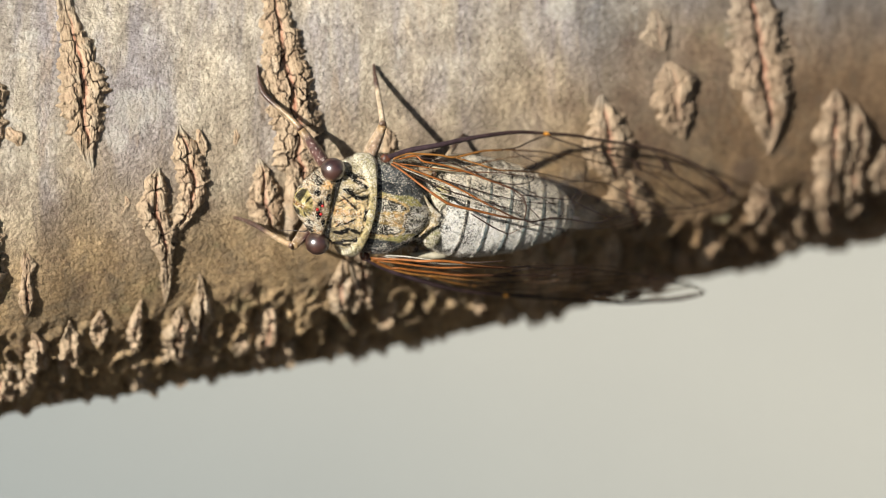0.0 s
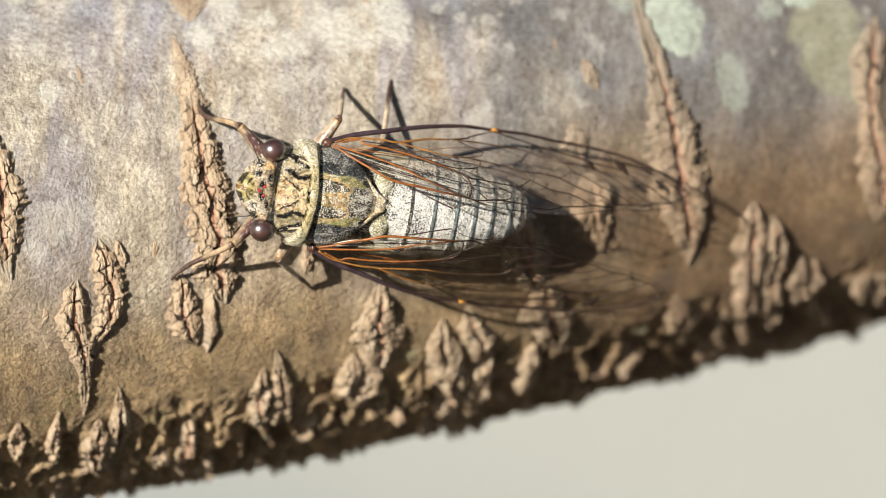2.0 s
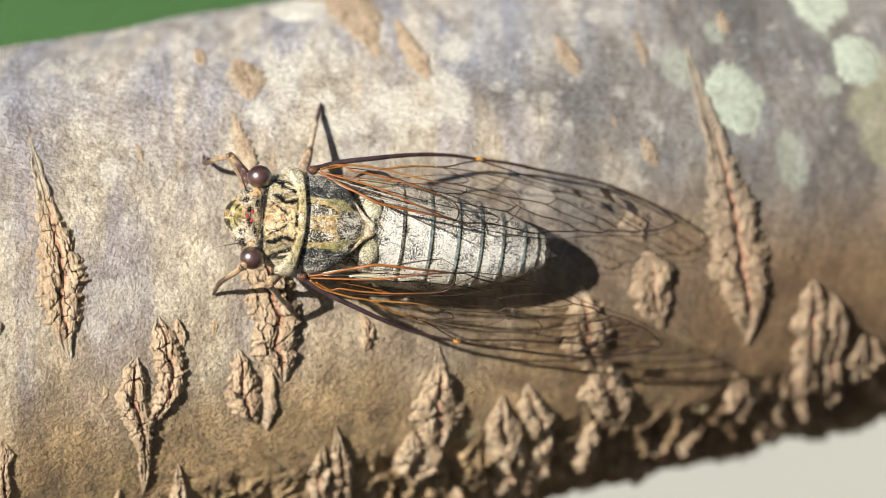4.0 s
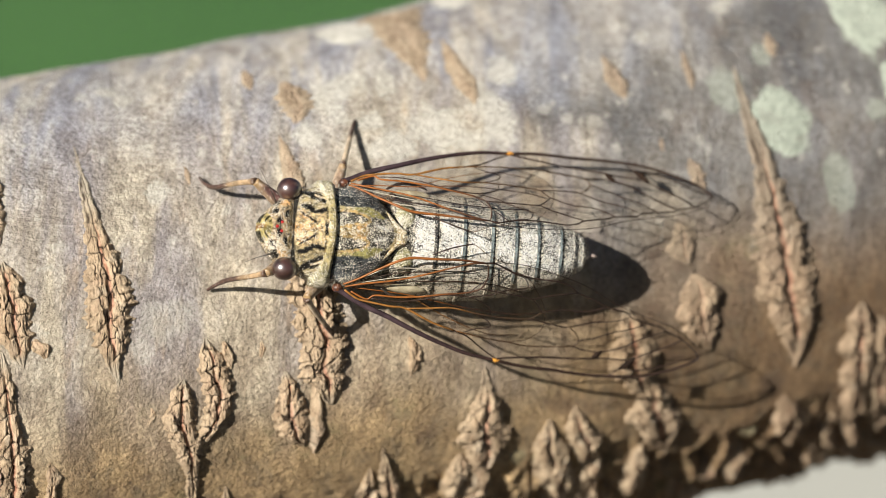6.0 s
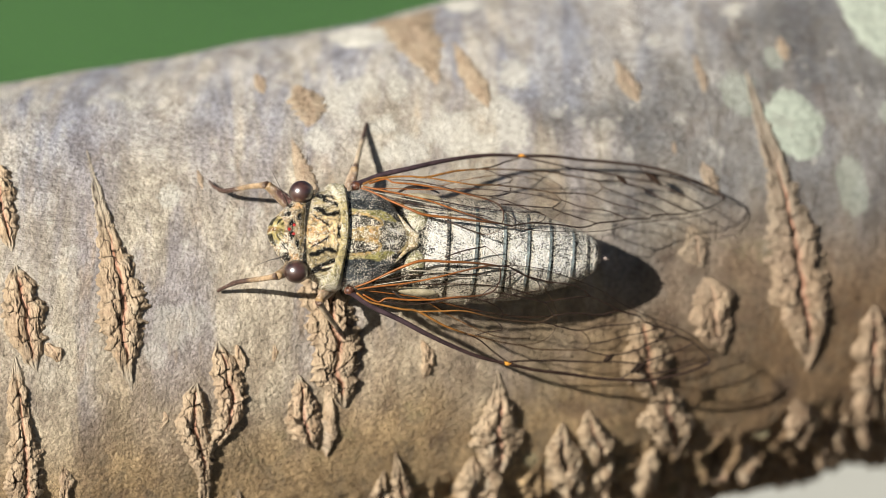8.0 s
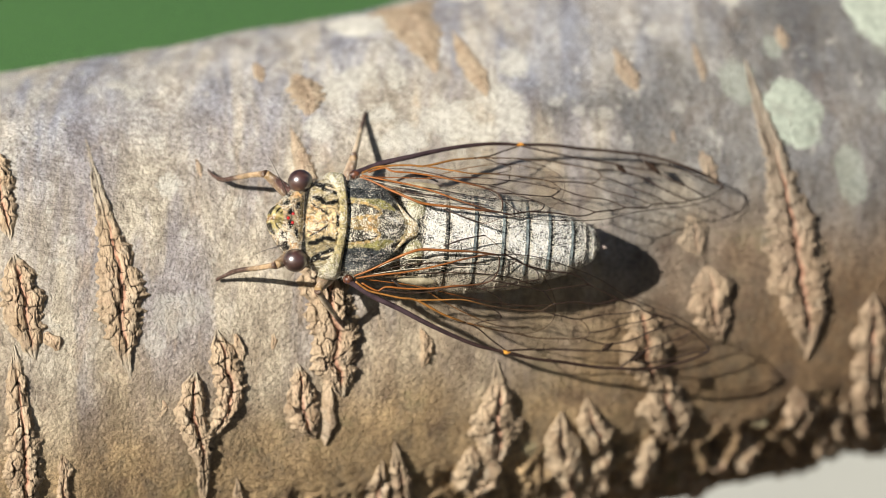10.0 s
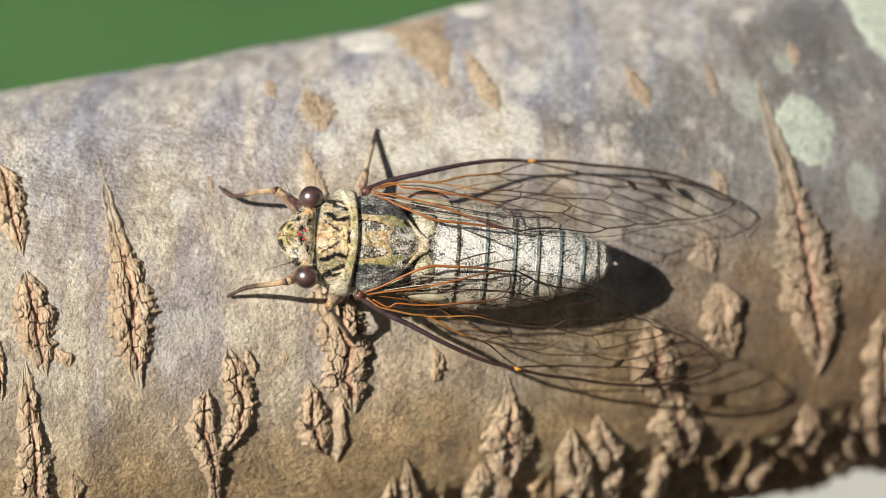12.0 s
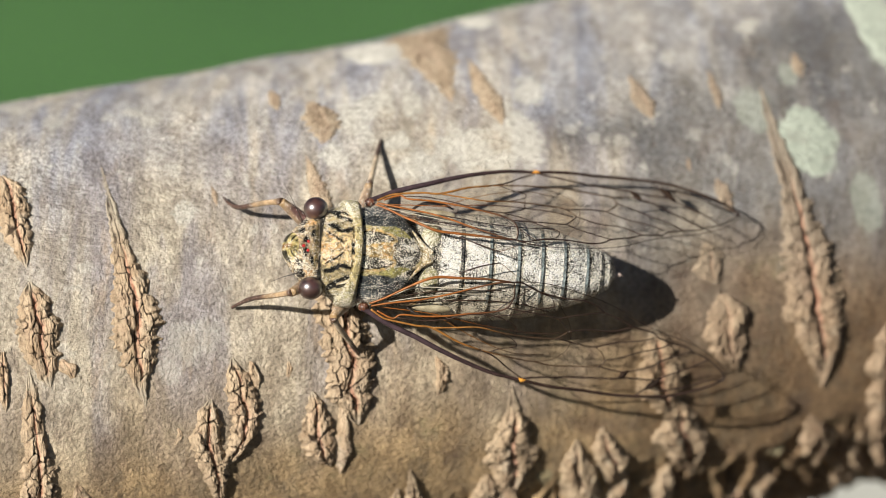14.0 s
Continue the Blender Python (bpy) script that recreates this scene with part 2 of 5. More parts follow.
def concrete_material():
    n = Nodes("pale_concrete")
    s = n.tree.nodes.new("ShaderNodeSeparateXYZ")
    n.put(s.inputs[0], n.coords)
    # Cooler and darker near left, warmer and paler towards the far right.
    place_tone = n.math("ADD", n.math("MULTIPLY", s.outputs[0], 0.7), n.math("MULTIPLY", n.math("SUBTRACT", s.outputs[1], 2.3), 0.55))
    place_tone = n.math("ADD", place_tone, n.math("MULTIPLY", n.math("SUBTRACT", n.noise(1.6, 3), 0.5), 0.3))
    base = n.mix(n.ramp(place_tone, -0.42, 0.32), (0.315, 0.345, 0.335), (0.485, 0.48, 0.42))
    base = n.mix(n.ramp(n.noise(60, 4, 0.7), 0.32, 0.6), n.mix(0.3, base, (0.3, 0.29, 0.27)), base)
    return n.done(base, 0.85, 0.0, n.bump(n.noise(150, 3), 0.002, 0.6))


# ---------------------------------------------------------------- helpers
def mesh_from(name, verts, faces, smooth=True):
    me = bpy.data.meshes.new(name)
    me.from_pydata([tuple(v) for v in verts], [], faces)
    if smooth:
        me.polygons.foreach_set("use_smooth", [True] * len(me.polygons))
    me.update()
    return me


def grid_mesh(name, points, wrap=False):
    """A sheet of quads through an array of rows x columns x 3; wrap closes the columns into a tube."""
    rows, cols = points.shape[:2]
    me = bpy.data.meshes.new(name)
    me.vertices.add(rows * cols)
    me.vertices.foreach_set("co", np.ascontiguousarray(points, dtype=np.float32).ravel())
    last = cols if wrap else cols - 1
    i, j = np.meshgrid(np.arange(rows - 1), np.arange(last), indexing="ij")
    k = (j + 1) % cols
    quads = np.stack([i * cols + j, i * cols + k, (i + 1) * cols + k, (i + 1) * cols + j], -1).reshape(-1, 4)
    me.loops.add(quads.size)
    me.loops.foreach_set("vertex_index", quads.ravel().astype(np.int32))
    me.polygons.add(len(quads))
    me.polygons.foreach_set("loop_start", np.arange(0, quads.size, 4, dtype=np.int32))
    me.polygons.foreach_set("use_smooth", np.ones(len(quads), dtype=bool))
    me.update(calc_edges=True)
    return me


def colored(me, name, values):
    a = me.color_attributes.new(name, "FLOAT_COLOR", "POINT")
    a.data.foreach_set("color", np.ascontiguousarray(values, dtype=np.float32).ravel())
    return me


def part(name, me, material, parent, label="", at=None):
    ob = new(name, me)
    if material and not me.materials:
        me.materials.append(material)
    ob.parent = parent
    ob.matrix_basis = at if at is not None else Matrix()
    if label:
        tagged(ob, label)
    return ob


RNG = np.random.RandomState(7)
HASH = RNG.permutation(512)
HASH = np.concatenate([HASH, HASH])
ANGLE = RNG.rand(512) * 2 * np.pi


def perlin(x, y, seed=0):
    """Gradient noise over arrays, about -0.7 to 0.7."""
    x, y = np.asarray(x, float) + seed * 17.31, np.asarray(y, float) + seed * 5.77
    xi, yi = np.floor(x).astype(int), np.floor(y).astype(int)
    fx, fy = x - xi, y - yi

    def corner(a, b):
        g = ANGLE[HASH[HASH[(xi + a) & 511] + ((yi + b) & 511) & 511]]
        return np.cos(g) * (fx - a) + np.sin(g) * (fy - b)

    sx, sy = fx ** 3 * (fx * (fx * 6 - 15) + 10), fy ** 3 * (fy * (fy * 6 - 15) + 10)
    low = corner(0, 0) * (1 - sx) + corner(1, 0) * sx
    high = corner(0, 1) * (1 - sx) + corner(1, 1) * sx
    return low * (1 - sy) + high * sy


def fbm(x, y, seed=0, octaves=4):
    return sum(perlin(x * 2 ** k, y * 2 ** k, seed + k) * 0.5 ** k for k in range(octaves))


def blocks(x, y, seed=0):
    """Cell noise: distance to the nearest seam between irregular blocks, and a number for each block."""
    xi, yi = np.floor(x).astype(int), np.floor(y).astype(int)
    best, second, tone = np.full(x.shape, 9.0), np.full(x.shape, 9.0), np.zeros(x.shape)
    for a in (-1, 0, 1):
        for b in (-1, 0, 1):
            h = HASH[(HASH[(xi + a + seed * 13) & 511] + yi + b + seed * 7) & 511]
            d = np.hypot(xi + a + (h % 23) / 23 - x, yi + b + (h % 31) / 31 - y)
            nearer = d < best
            second = np.where(nearer, best, np.minimum(second, d))
            tone = np.where(nearer, (h % 17) / 16, tone)
            best = np.where(nearer, d, best)
    return second - best, tone


def step(a, b, v):
    t = np.clip((v - a) / (b - a), 0, 1)
    return t * t * (3 - 2 * t)


def curve(*pairs):
    xs, ys = np.array(pairs, float).T
    order = np.argsort(xs)
    xs, ys = xs[order], ys[order]

    def f(x):
        x = np.asarray(x, float)
        t = np.interp(x, xs, np.arange(len(xs)))
        i = np.clip(np.floor(t).astype(int), 0, len(xs) - 2)
        k = t - i
        p0, p1, p2, p3 = (ys[np.clip(i + d, 0, len(xs) - 1)] for d in (-1, 0, 1, 2))
        return 0.5 * (2 * p1 + (p2 - p0) * k + (2 * p0 - 5 * p1 + 4 * p2 - p3) * k * k + (3 * p1 - p0 - 3 * p2 + p3) * k ** 3)

    return f


# ---------------------------------------------------------------- the branch as a curved tube, in millimetres
# Its own space: x along the branch, y up across it, z towards the open side.
PLACE = pose(0, 0, 1.2, 70, 0, 0)
RADIUS, RECEDE, AWAY = 28.2, -0.28, 376.0


def branch_axis(u):
    w = np.clip(u, -110, 110)
    slope = 0.2047 + 0.001358 * w
    swell = 1 - RECEDE * w / AWAY
    return np.stack([u * swell, (-5.306 + 0.2047 * w + 0.000679 * w * w + slope * (u - w)) * swell, RECEDE * u], -1), swell


def on_branch(u, phi, lift=0.0):
    """Point, outward normal and lengthwise direction at u mm along and phi radians up from the open side."""
    u, phi = np.broadcast_arrays(np.asarray(u, float), np.asarray(phi, float))
    c, swell = branch_axis(u)
    along = branch_axis(u + 0.5)[0] - branch_axis(u - 0.5)[0]
    along /= np.linalg.norm(along, axis=-1, keepdims=True)
    open_side = np.array([0, 0, 1.0]) - along[..., 2:3] * along
    open_side /= np.linalg.norm(open_side, axis=-1, keepdims=True)
    up = np.cross(open_side, along)
    normal = np.sin(phi)[..., None] * up + np.cos(phi)[..., None] * open_side
    girth = RADIUS * swell - 9 * step(-70, -480, u) + 14 * step(250, 640, u)
    return c + (girth + lift)[..., None] * normal, normal, along


def bark_height(u, phi):
    s = RADIUS * phi
    low = step(radians(-36), radians(-60), phi + radians(5) * step(0, 24, u))
    h = 0.40 * fbm(u / 15, s / 15, 1, 3) + 0.07 * perlin(u / 2.4, s / 6.0, 5) + 0.03 * perlin(u / 0.8, s / 0.9, 6)
    h = h + (0.035 * perlin(u / 0.45, s / 0.5, 7) + 0.045 * perlin(u / 0.29, s / 0.31, 8)) * (1 + 1.5 * low)
    fold = 1 - np.abs(perlin(u / 3.2 + 0.5 * perlin(u / 3, s / 3, 14), s / 0.9 + 0.12 * u, 13)) * 6
    h = h - 0.10 * np.clip(fold, 0, 1) * step(0.05, 0.3, perlin(u / 5, s / 4, 15)) * step(2, 10, s)
    ridge = 1 - np.sqrt(perlin(u / 2.6, s / 4.2, 9) ** 2 + 0.012) * 2.4
    knobs = 1 - np.sqrt(perlin(u / 1.3, s / 1.6, 11) ** 2 + 0.015) * 2.4
    h = h + low * (2.3 * (ridge - 0.45) + 1.1 * (knobs - 0.4) - 0.65)
    return h * step(np.pi * 0.97, np.pi * 0.75, np.abs(phi))


LICHENS = []


def lichen(u, phi, ru, rs, tone):
    LICHENS.append((u, radians(phi) * RADIUS, ru, rs, tone))


lichen(-4.7, 69.4, 2.99, 4.07, "c")
lichen(7.1, 75.3, 1.66, 3.63, "c")
lichen(-8.5, 46.5, 2.32, 1.67, "w")
lichen(-10.7, 43.4, 1.44, 3.31, "w")
lichen(-14.0, 34.9, 1.33, 1.49, "w")
lichen(-1.5, 30.7, 3.87, 2.68, "w")
lichen(4.5, 31.0, 1.99, 3.46, "w")
lichen(6.5, 41.3, 1.44, 1.79, "w")
lichen(-5.8, 29.0, 2.99, 1.38, "w")
lichen(1.0, 26.4, 2.43, 1.82, "w")
lichen(-30.2, 28.9, 1.16, 1.19, "w")
lichen(-31.5, 3.0, 2.54, 2.27, "f")
lichen(-39.5, 62.3, 0.94, 1.88, "f")
lichen(-30.0, 55.5, 1.11, 1.05, "w")
lichen(-31.5, 60.0, 1.22, 1.10, "w")
lichen(-24.5, 35.6, 0.50, 0.62, "f")
lichen(21.2, 41.4, 0.83, 0.97, "f")
lichen(29.8, 44.6, 1.33, 1.18, "w")
lichen(13.4, 24.8, 0.72, 0.65, "f")
lichen(10.9, 26.6, 0.55, 0.54, "f")
lichen(30.5, 15.5, 2.76, 3.76, "g")
lichen(26.8, 25.2, 1.66, 2.74, "h")
lichen(34.2, 0.6, 1.55, 2.97, "h")
lichen(31.1, 30.9, 0.88, 1.39, "h")
lichen(42.2, 34.4, 2.21, 4.67, "g")
lichen(9.9, 5.4, 1.66, 1.28, "f")
lichen(-42.1, 75.0, 1.00, 2.39, "w")
lichen(9.2, 29.8, 0.66, 0.63, "f")
lichen(-6.3, 21.2, 2.21, 1.27, "f")
lichen(14.7, 25.4, 0.44, 0.48, "f")
lichen(-34.5, -3.8, 1.11, 1.62, "f")
lichen(-40.8, 20.2, 0.66, 0.58, "f")
lichen(-4.4, 44.8, 1.22, 1.93, "w")
lichen(-7.7, 35.3, 1.33, 1.22, "w")
lichen(20.7, 22.8, 0.77, 0.70, "f")
lichen(41.3, 37.4, 1.98, 6.77, "g")
lichen(44.1, 2.7, 3.30, 6.41, "y")
lichen(42.8, 16.5, 2.20, 2.77, "g")
lichen(39.7, 12.8, 1.21, 1.19, "h")
lichen(-13.0, -59.9, 0.66, 1.04, "y")
lichen(0.9, -42.0, 0.77, 0.94, "y")
lichen(25.0, -62.2, 0.66, 1.43, "y")
lichen(23.6, -49.7, 0.77, 0.75, "y")
lichen(2.9, -44.0, 0.77, 1.30, "y")


def build_bark(tree, at):
    u = np.concatenate([np.linspace(-500, -51, 60), np.arange(-50, 66, 0.16), np.linspace(67, 640, 70)])
    phi = np.concatenate([np.arange(-97, 97, 0.325), np.linspace(98, 262, 60)])
    phi = radians(1) * np.where(phi > 180, phi - 360, phi)
    uu, pp = np.meshgrid(u, phi, indexing="ij")
    pts, _, _ = on_branch(uu, pp, bark_height(uu, pp))
    ss = RADIUS * pp
    ragged = 0.75 * fbm(uu / 3.4, ss / 3.4, 20, 2) + 0.42 * perlin(uu / 1.5, ss / 1.5, 21) + 0.34 * perlin(uu / 0.55, ss / 0.55, 22) + 0.42 * perlin(uu / 0.27, ss / 0.27, 23)
    growth = np.zeros(uu.shape + (4,))
    for lu, ls, ru, rs, tone in LICHENS:
        d = np.hypot((uu - lu) / ru, (ss - ls) / rs)
        near = d < 2
        if tone in "wfc":
            m = step(1.25, 0.62, d + ragged * 1.0) * {"w": 0.72, "f": 0.38, "c": 0.5}[tone]
        else:
            m = step(1.12, 0.80, d + ragged * 0.42) * {"g": 0.92, "h": 0.5, "y": 0.45}[tone]
        ch = {"w": 0, "f": 0, "c": 0, "g": 1, "h": 1, "y": 2}[tone]
        growth[..., ch] = np.where(near, np.maximum(growth[..., ch], m), growth[..., ch])
    specks = step(0.40, 0.52, perlin(uu / 2.1, ss / 3.0, 31) + 0.4 * perlin(uu / 0.6, ss / 0.9, 32)) * step(-10, 8, ss) * 0.4
    growth[..., 0] = np.maximum(growth[..., 0], specks)
    # Brown underside mask, part bark colour, part warm grazing light.
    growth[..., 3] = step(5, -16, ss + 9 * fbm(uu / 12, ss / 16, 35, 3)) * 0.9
    zone = np.zeros(uu.shape + (4,))
    drift = fbm(uu / 11, ss / 18, 37, 3)
    # Right-end mask: grey bark plus the sun's fall-off painted along the bough.
    zone[..., 0] = step(4, 19, uu + 14 * drift)
    # Mask for the sky sheen painted on the upper side.
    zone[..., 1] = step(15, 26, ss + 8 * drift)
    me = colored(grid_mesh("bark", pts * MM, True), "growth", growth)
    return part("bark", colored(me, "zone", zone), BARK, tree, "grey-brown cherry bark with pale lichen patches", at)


LENTICELS = []


def lenticel(kind, height, *spine):
    """Points down the scar: mm along the branch, degrees round it, width in mm."""
    LENTICELS.append((kind, height, spine))


lenticel("spindle", 0.95, (-36.6, 43.9, 0.16), (-36.8, 34.4, 0.86), (-36.9, 25.0, 1.71), (-36.8, 17.0, 3.09), (-36.7, 8.2, 4.68), (-37.2, 1.6, 4.14), (-37.3, -3.4, 2.02), (-37.2, -9.4, 0.16))
lenticel("spindle", 0.90, (-46.7, 44.8, 1.08), (-46.3, 39.8, 2.95), (-46.6, 31.2, 3.09), (-46.5, 24.6, 1.49), (-46.6, 21.5, 0.21))
lenticel("spindle", 1.00, (-46.5, 18.9, 0.53), (-46.5, 14.9, 3.17), (-46.5, 9.2, 4.44), (-46.4, 4.6, 3.48), (-46.3, 0.1, 1.79), (-46.1, -2.7, 0.16))
lenticel("spindle", 0.90, (-48.0, 1.1, 0.32), (-48.1, -5.0, 1.79), (-48.1, -10.7, 2.32), (-48.1, -17.6, 3.17), (-48.1, -23.7, 3.50), (-48.2, -28.8, 3.19), (-48.2, -34.3, 1.07))
lenticel("spindle", 0.70, (-50.3, 5.8, 0.53), (-50.5, 0.2, 1.26), (-50.7, -5.9, 0.32))
lenticel("knob", 0.50, (-44.7, 2.7, 0.53), (-44.1, 0.7, 1.80), (-43.8, -1.3, 0.63))
lenticel("spindle", 1.00, (-28.3, -2.4, 0.27), (-28.1, -7.2, 2.46), (-27.7, -11.9, 3.11), (-27.9, -16.5, 2.90), (-29.1, -21.4, 1.83), (-29.9, -24.2, 0.32))
lenticel("knob", 0.60, (-26.6, -3.8, 0.32), (-26.3, -6.7, 1.07), (-26.3, -9.5, 0.32))
lenticel("spindle", 1.05, (-30.9, -9.8, 0.32), (-31.4, -13.4, 2.46), (-31.6, -18.1, 3.11), (-31.3, -23.6, 3.22), (-30.9, -28.9, 1.83), (-30.8, -35.0, 1.19), (-31.0, -40.9, 0.22))
lenticel("tail", 0.60, (-16.6, 37.2, 0.16), (-16.7, 31.2, 1.75), (-16.7, 25.2, 2.50), (-16.8, 19.0, 2.93))
lenticel("spindle", 1.30, (-16.6, 22.0, 1.63), (-17.0, 12.5, 3.46), (-17.3, 3.4, 4.53), (-17.1, -3.4, 4.96), (-17.3, -10.2, 4.75), (-17.3, -15.9, 3.35), (-17.0, -20.6, 0.33))
lenticel("tail", 0.80, (-18.4, -15.5, 0.54), (-18.5, -20.8, 1.41), (-18.9, -25.6, 1.85), (-19.1, -30.3, 0.33))
lenticel("spindle", 1.00, (-21.1, -11.9, 0.27), (-20.9, -15.7, 2.27), (-21.1, -20.3, 3.03), (-20.7, -25.2, 2.60), (-20.1, -28.3, 0.33))
lenticel("knob", 0.60, (-8.9, -9.7, 0.22), (-8.5, -12.4, 1.41), (-8.7, -15.1, 1.31), (-9.2, -17.7, 0.22))
lenticel("spindle", 1.30, (-2.1, -19.0, 0.22), (-2.1, -24.4, 1.65), (-2.5, -30.7, 4.41), (-2.3, -36.3, 4.65), (-2.4, -42.2, 2.00))
lenticel("knob", 1.00, (-4.8, -37.9, 0.44), (-4.7, -42.5, 2.44), (-5.1, -47.2, 2.45), (-5.1, -51.8, 0.45))
lenticel("knob", 1.00, (-3.1, -39.5, 0.44), (-3.0, -44.3, 2.23), (-3.1, -50.3, 2.24), (-2.9, -58.9, 0.34))
lenticel("spindle", 1.10, (6.5, -32.4, 0.28), (6.7, -37.5, 2.34), (7.6, -42.9, 2.69), (7.6, -48.8, 0.68))
lenticel("spindle", 1.20, (4.0, -34.1, 0.33), (3.7, -40.5, 2.90), (4.9, -49.5, 3.49), (5.5, -61.8, 2.28), (6.7, -75.8, 0.29))
lenticel("spindle", 1.30, (12.1, -13.3, 0.33), (12.2, -18.6, 3.43), (12.2, -25.4, 4.67), (12.8, -31.5, 2.23))
lenticel("spindle", 1.30, (13.6, -30.0, 0.56), (13.9, -36.3, 4.26), (14.8, -42.8, 4.28), (15.4, -50.4, 0.57))
lenticel("knob", 0.70, (18.3, 0.8, 0.55), (18.3, -3.2, 3.21), (18.5, -7.6, 0.78))
lenticel("knob", 1.20, (18.9, -9.8, 0.78), (19.0, -15.0, 4.11), (19.0, -20.4, 3.67), (19.4, -26.4, 0.56))
lenticel("spindle", 1.20, (28.1, 29.2, 0.28), (27.7, 20.2, 1.12), (27.7, 10.4, 2.01), (27.6, 2.9, 2.90), (27.6, -3.4, 4.35), (27.6, -11.3, 5.47), (27.6, -19.6, 5.15), (27.9, -26.5, 3.37), (27.9, -34.4, 0.28))
lenticel("tail", 1.00, (29.3, -18.1, 0.22), (29.0, -22.8, 1.23), (28.3, -28.6, 1.35), (27.6, -34.9, 0.23))
lenticel("burl", 0.60, (0.5, 73.6, 6.35), (-0.1, 58.8, 4.53), (-0.4, 49.7, 2.47), (-0.8, 42.9, 0.33))
lenticel("tail", 0.45, (3.0, 55.9, 0.28), (2.7, 46.5, 2.24), (2.9, 38.9, 2.12), (2.9, 34.0, 0.22))
lenticel("burl", 0.55, (-14.0, 51.6, 0.78), (-13.6, 46.6, 3.32), (-13.8, 41.8, 2.87), (-14.6, 38.7, 0.33))
lenticel("knob", 0.50, (-17.0, 59.0, 0.34), (-17.2, 54.7, 1.45), (-17.4, 50.9, 0.33))
lenticel("knob", 0.50, (16.7, 39.8, 0.23), (16.8, 34.5, 1.68), (17.0, 30.3, 1.56), (17.0, 27.8, 0.22))
lenticel("tail", 0.25, (-26.7, 34.4, 0.16), (-26.6, 31.5, 0.87), (-26.7, 28.3, 0.16))
lenticel("tail", 0.30, (24.1, 37.0, 0.23), (23.7, 30.5, 1.46), (23.3, 25.5, 0.22))
lenticel("knob", 0.50, (32.5, 35.1, 0.45), (32.4, 31.9, 1.47), (32.3, 29.4, 0.34))
lenticel("knob", 0.60, (20.9, 12.6, 0.28), (21.2, 9.3, 1.89), (21.5, 5.5, 0.28))
lenticel("knob", 0.30, (-23.0, -4.8, 0.16), (-23.0, -6.8, 0.81), (-23.4, -8.9, 0.16))
lenticel("knob", 0.35, (-34.4, -14.1, 0.16), (-34.2, -16.2, 0.69), (-35.0, -18.4, 0.16))
lenticel("knob", 0.50, (-44.5, -22.2, 0.32), (-44.1, -25.9, 1.60), (-44.4, -29.4, 0.32))
lenticel("tail", 0.25, (18.8, 19.4, 0.17), (18.7, 16.6, 1.00), (18.6, 14.0, 0.17))
lenticel("tail", 0.20, (19.0, 12.6, 0.17), (19.1, 9.0, 0.78), (19.1, 6.4, 0.17))
lenticel("spindle", 1.10, (-27.6, -34.5, 0.16), (-27.4, -40.1, 1.31), (-27.3, -46.7, 2.41), (-27.2, -54.5, 1.99), (-26.9, -61.9, 0.28))
lenticel("spindle", 1.00, (-29.4, -42.3, 0.22), (-29.5, -48.2, 2.19), (-29.7, -55.0, 2.21), (-29.4, -62.5, 0.28))
lenticel("spindle", 1.20, (-12.3, -32.6, 0.22), (-11.9, -39.1, 1.43), (-11.6, -45.6, 2.44), (-11.5, -53.1, 2.24), (-11.2, -60.0, 0.28))
lenticel("spindle", 1.00, (-13.5, -36.7, 0.22), (-13.8, -44.3, 2.21), (-13.7, -51.5, 1.89), (-13.6, -56.8, 0.28))
lenticel("knob", 1.20, (4.5, -37.9, 0.28), (4.9, -42.7, 1.68), (4.5, -49.2, 1.35), (4.0, -54.7, 0.28))
lenticel("spindle", 1.50, (34.4, -23.9, 0.23), (34.0, -29.4, 2.84), (33.8, -37.4, 3.20), (33.9, -46.8, 2.54), (34.5, -59.0, 1.99), (36.1, -78.0, 0.30))
lenticel("spindle", 1.50, (36.1, -28.1, 0.28), (36.3, -34.9, 2.86), (36.0, -43.6, 2.30), (36.6, -54.7, 2.10), (37.5, -66.5, 0.30))
lenticel("knob", 1.30, (38.9, -39.5, 0.29), (38.7, -45.6, 2.08), (39.0, -51.1, 1.98), (39.2, -57.3, 0.23))
lenticel("knob", 1.30, (40.2, -42.0, 0.29), (40.6, -48.9, 1.97), (40.9, -55.8, 0.47))
lenticel("spindle", 1.00, (48.8, 5.9, 0.57), (47.6, -0.4, 3.74), (46.7, -6.8, 2.84), (46.3, -13.5, 2.62), (46.4, -20.6, 3.42), (46.6, -28.2, 3.21), (46.4, -36.8, 0.46))
lenticel("knob", 1.40, (44.3, -50.2, 0.58), (46.4, -53.1, 4.10), (47.9, -62.3, 2.96))
lenticel("spindle", 1.00, (-20.5, -47.2, 0.22), (-20.5, -54.9, 2.00), (-20.4, -65.1, 1.69), (-19.9, -73.3, 0.28))
lenticel("knob", 1.00, (-37.2, -40.1, 0.27), (-37.3, -44.9, 1.85), (-37.5, -50.1, 0.55))
lenticel("knob", 0.90, (-33.3, -38.8, 0.22), (-33.7, -44.2, 1.31), (-33.9, -50.3, 1.42), (-33.9, -54.3, 0.27))
lenticel("knob", 1.10, (-3.7, -39.9, 0.28), (-3.0, -45.0, 2.46), (-3.4, -51.0, 2.25), (-3.4, -57.2, 0.28))
lenticel("knob", 1.20, (8.5, -43.4, 0.28), (8.3, -52.1, 2.50), (7.9, -63.0, 2.30), (8.4, -74.2, 0.29))
lenticel("knob", 1.20, (13.0, -46.5, 0.28), (12.8, -53.7, 2.51), (12.9, -63.1, 2.31))
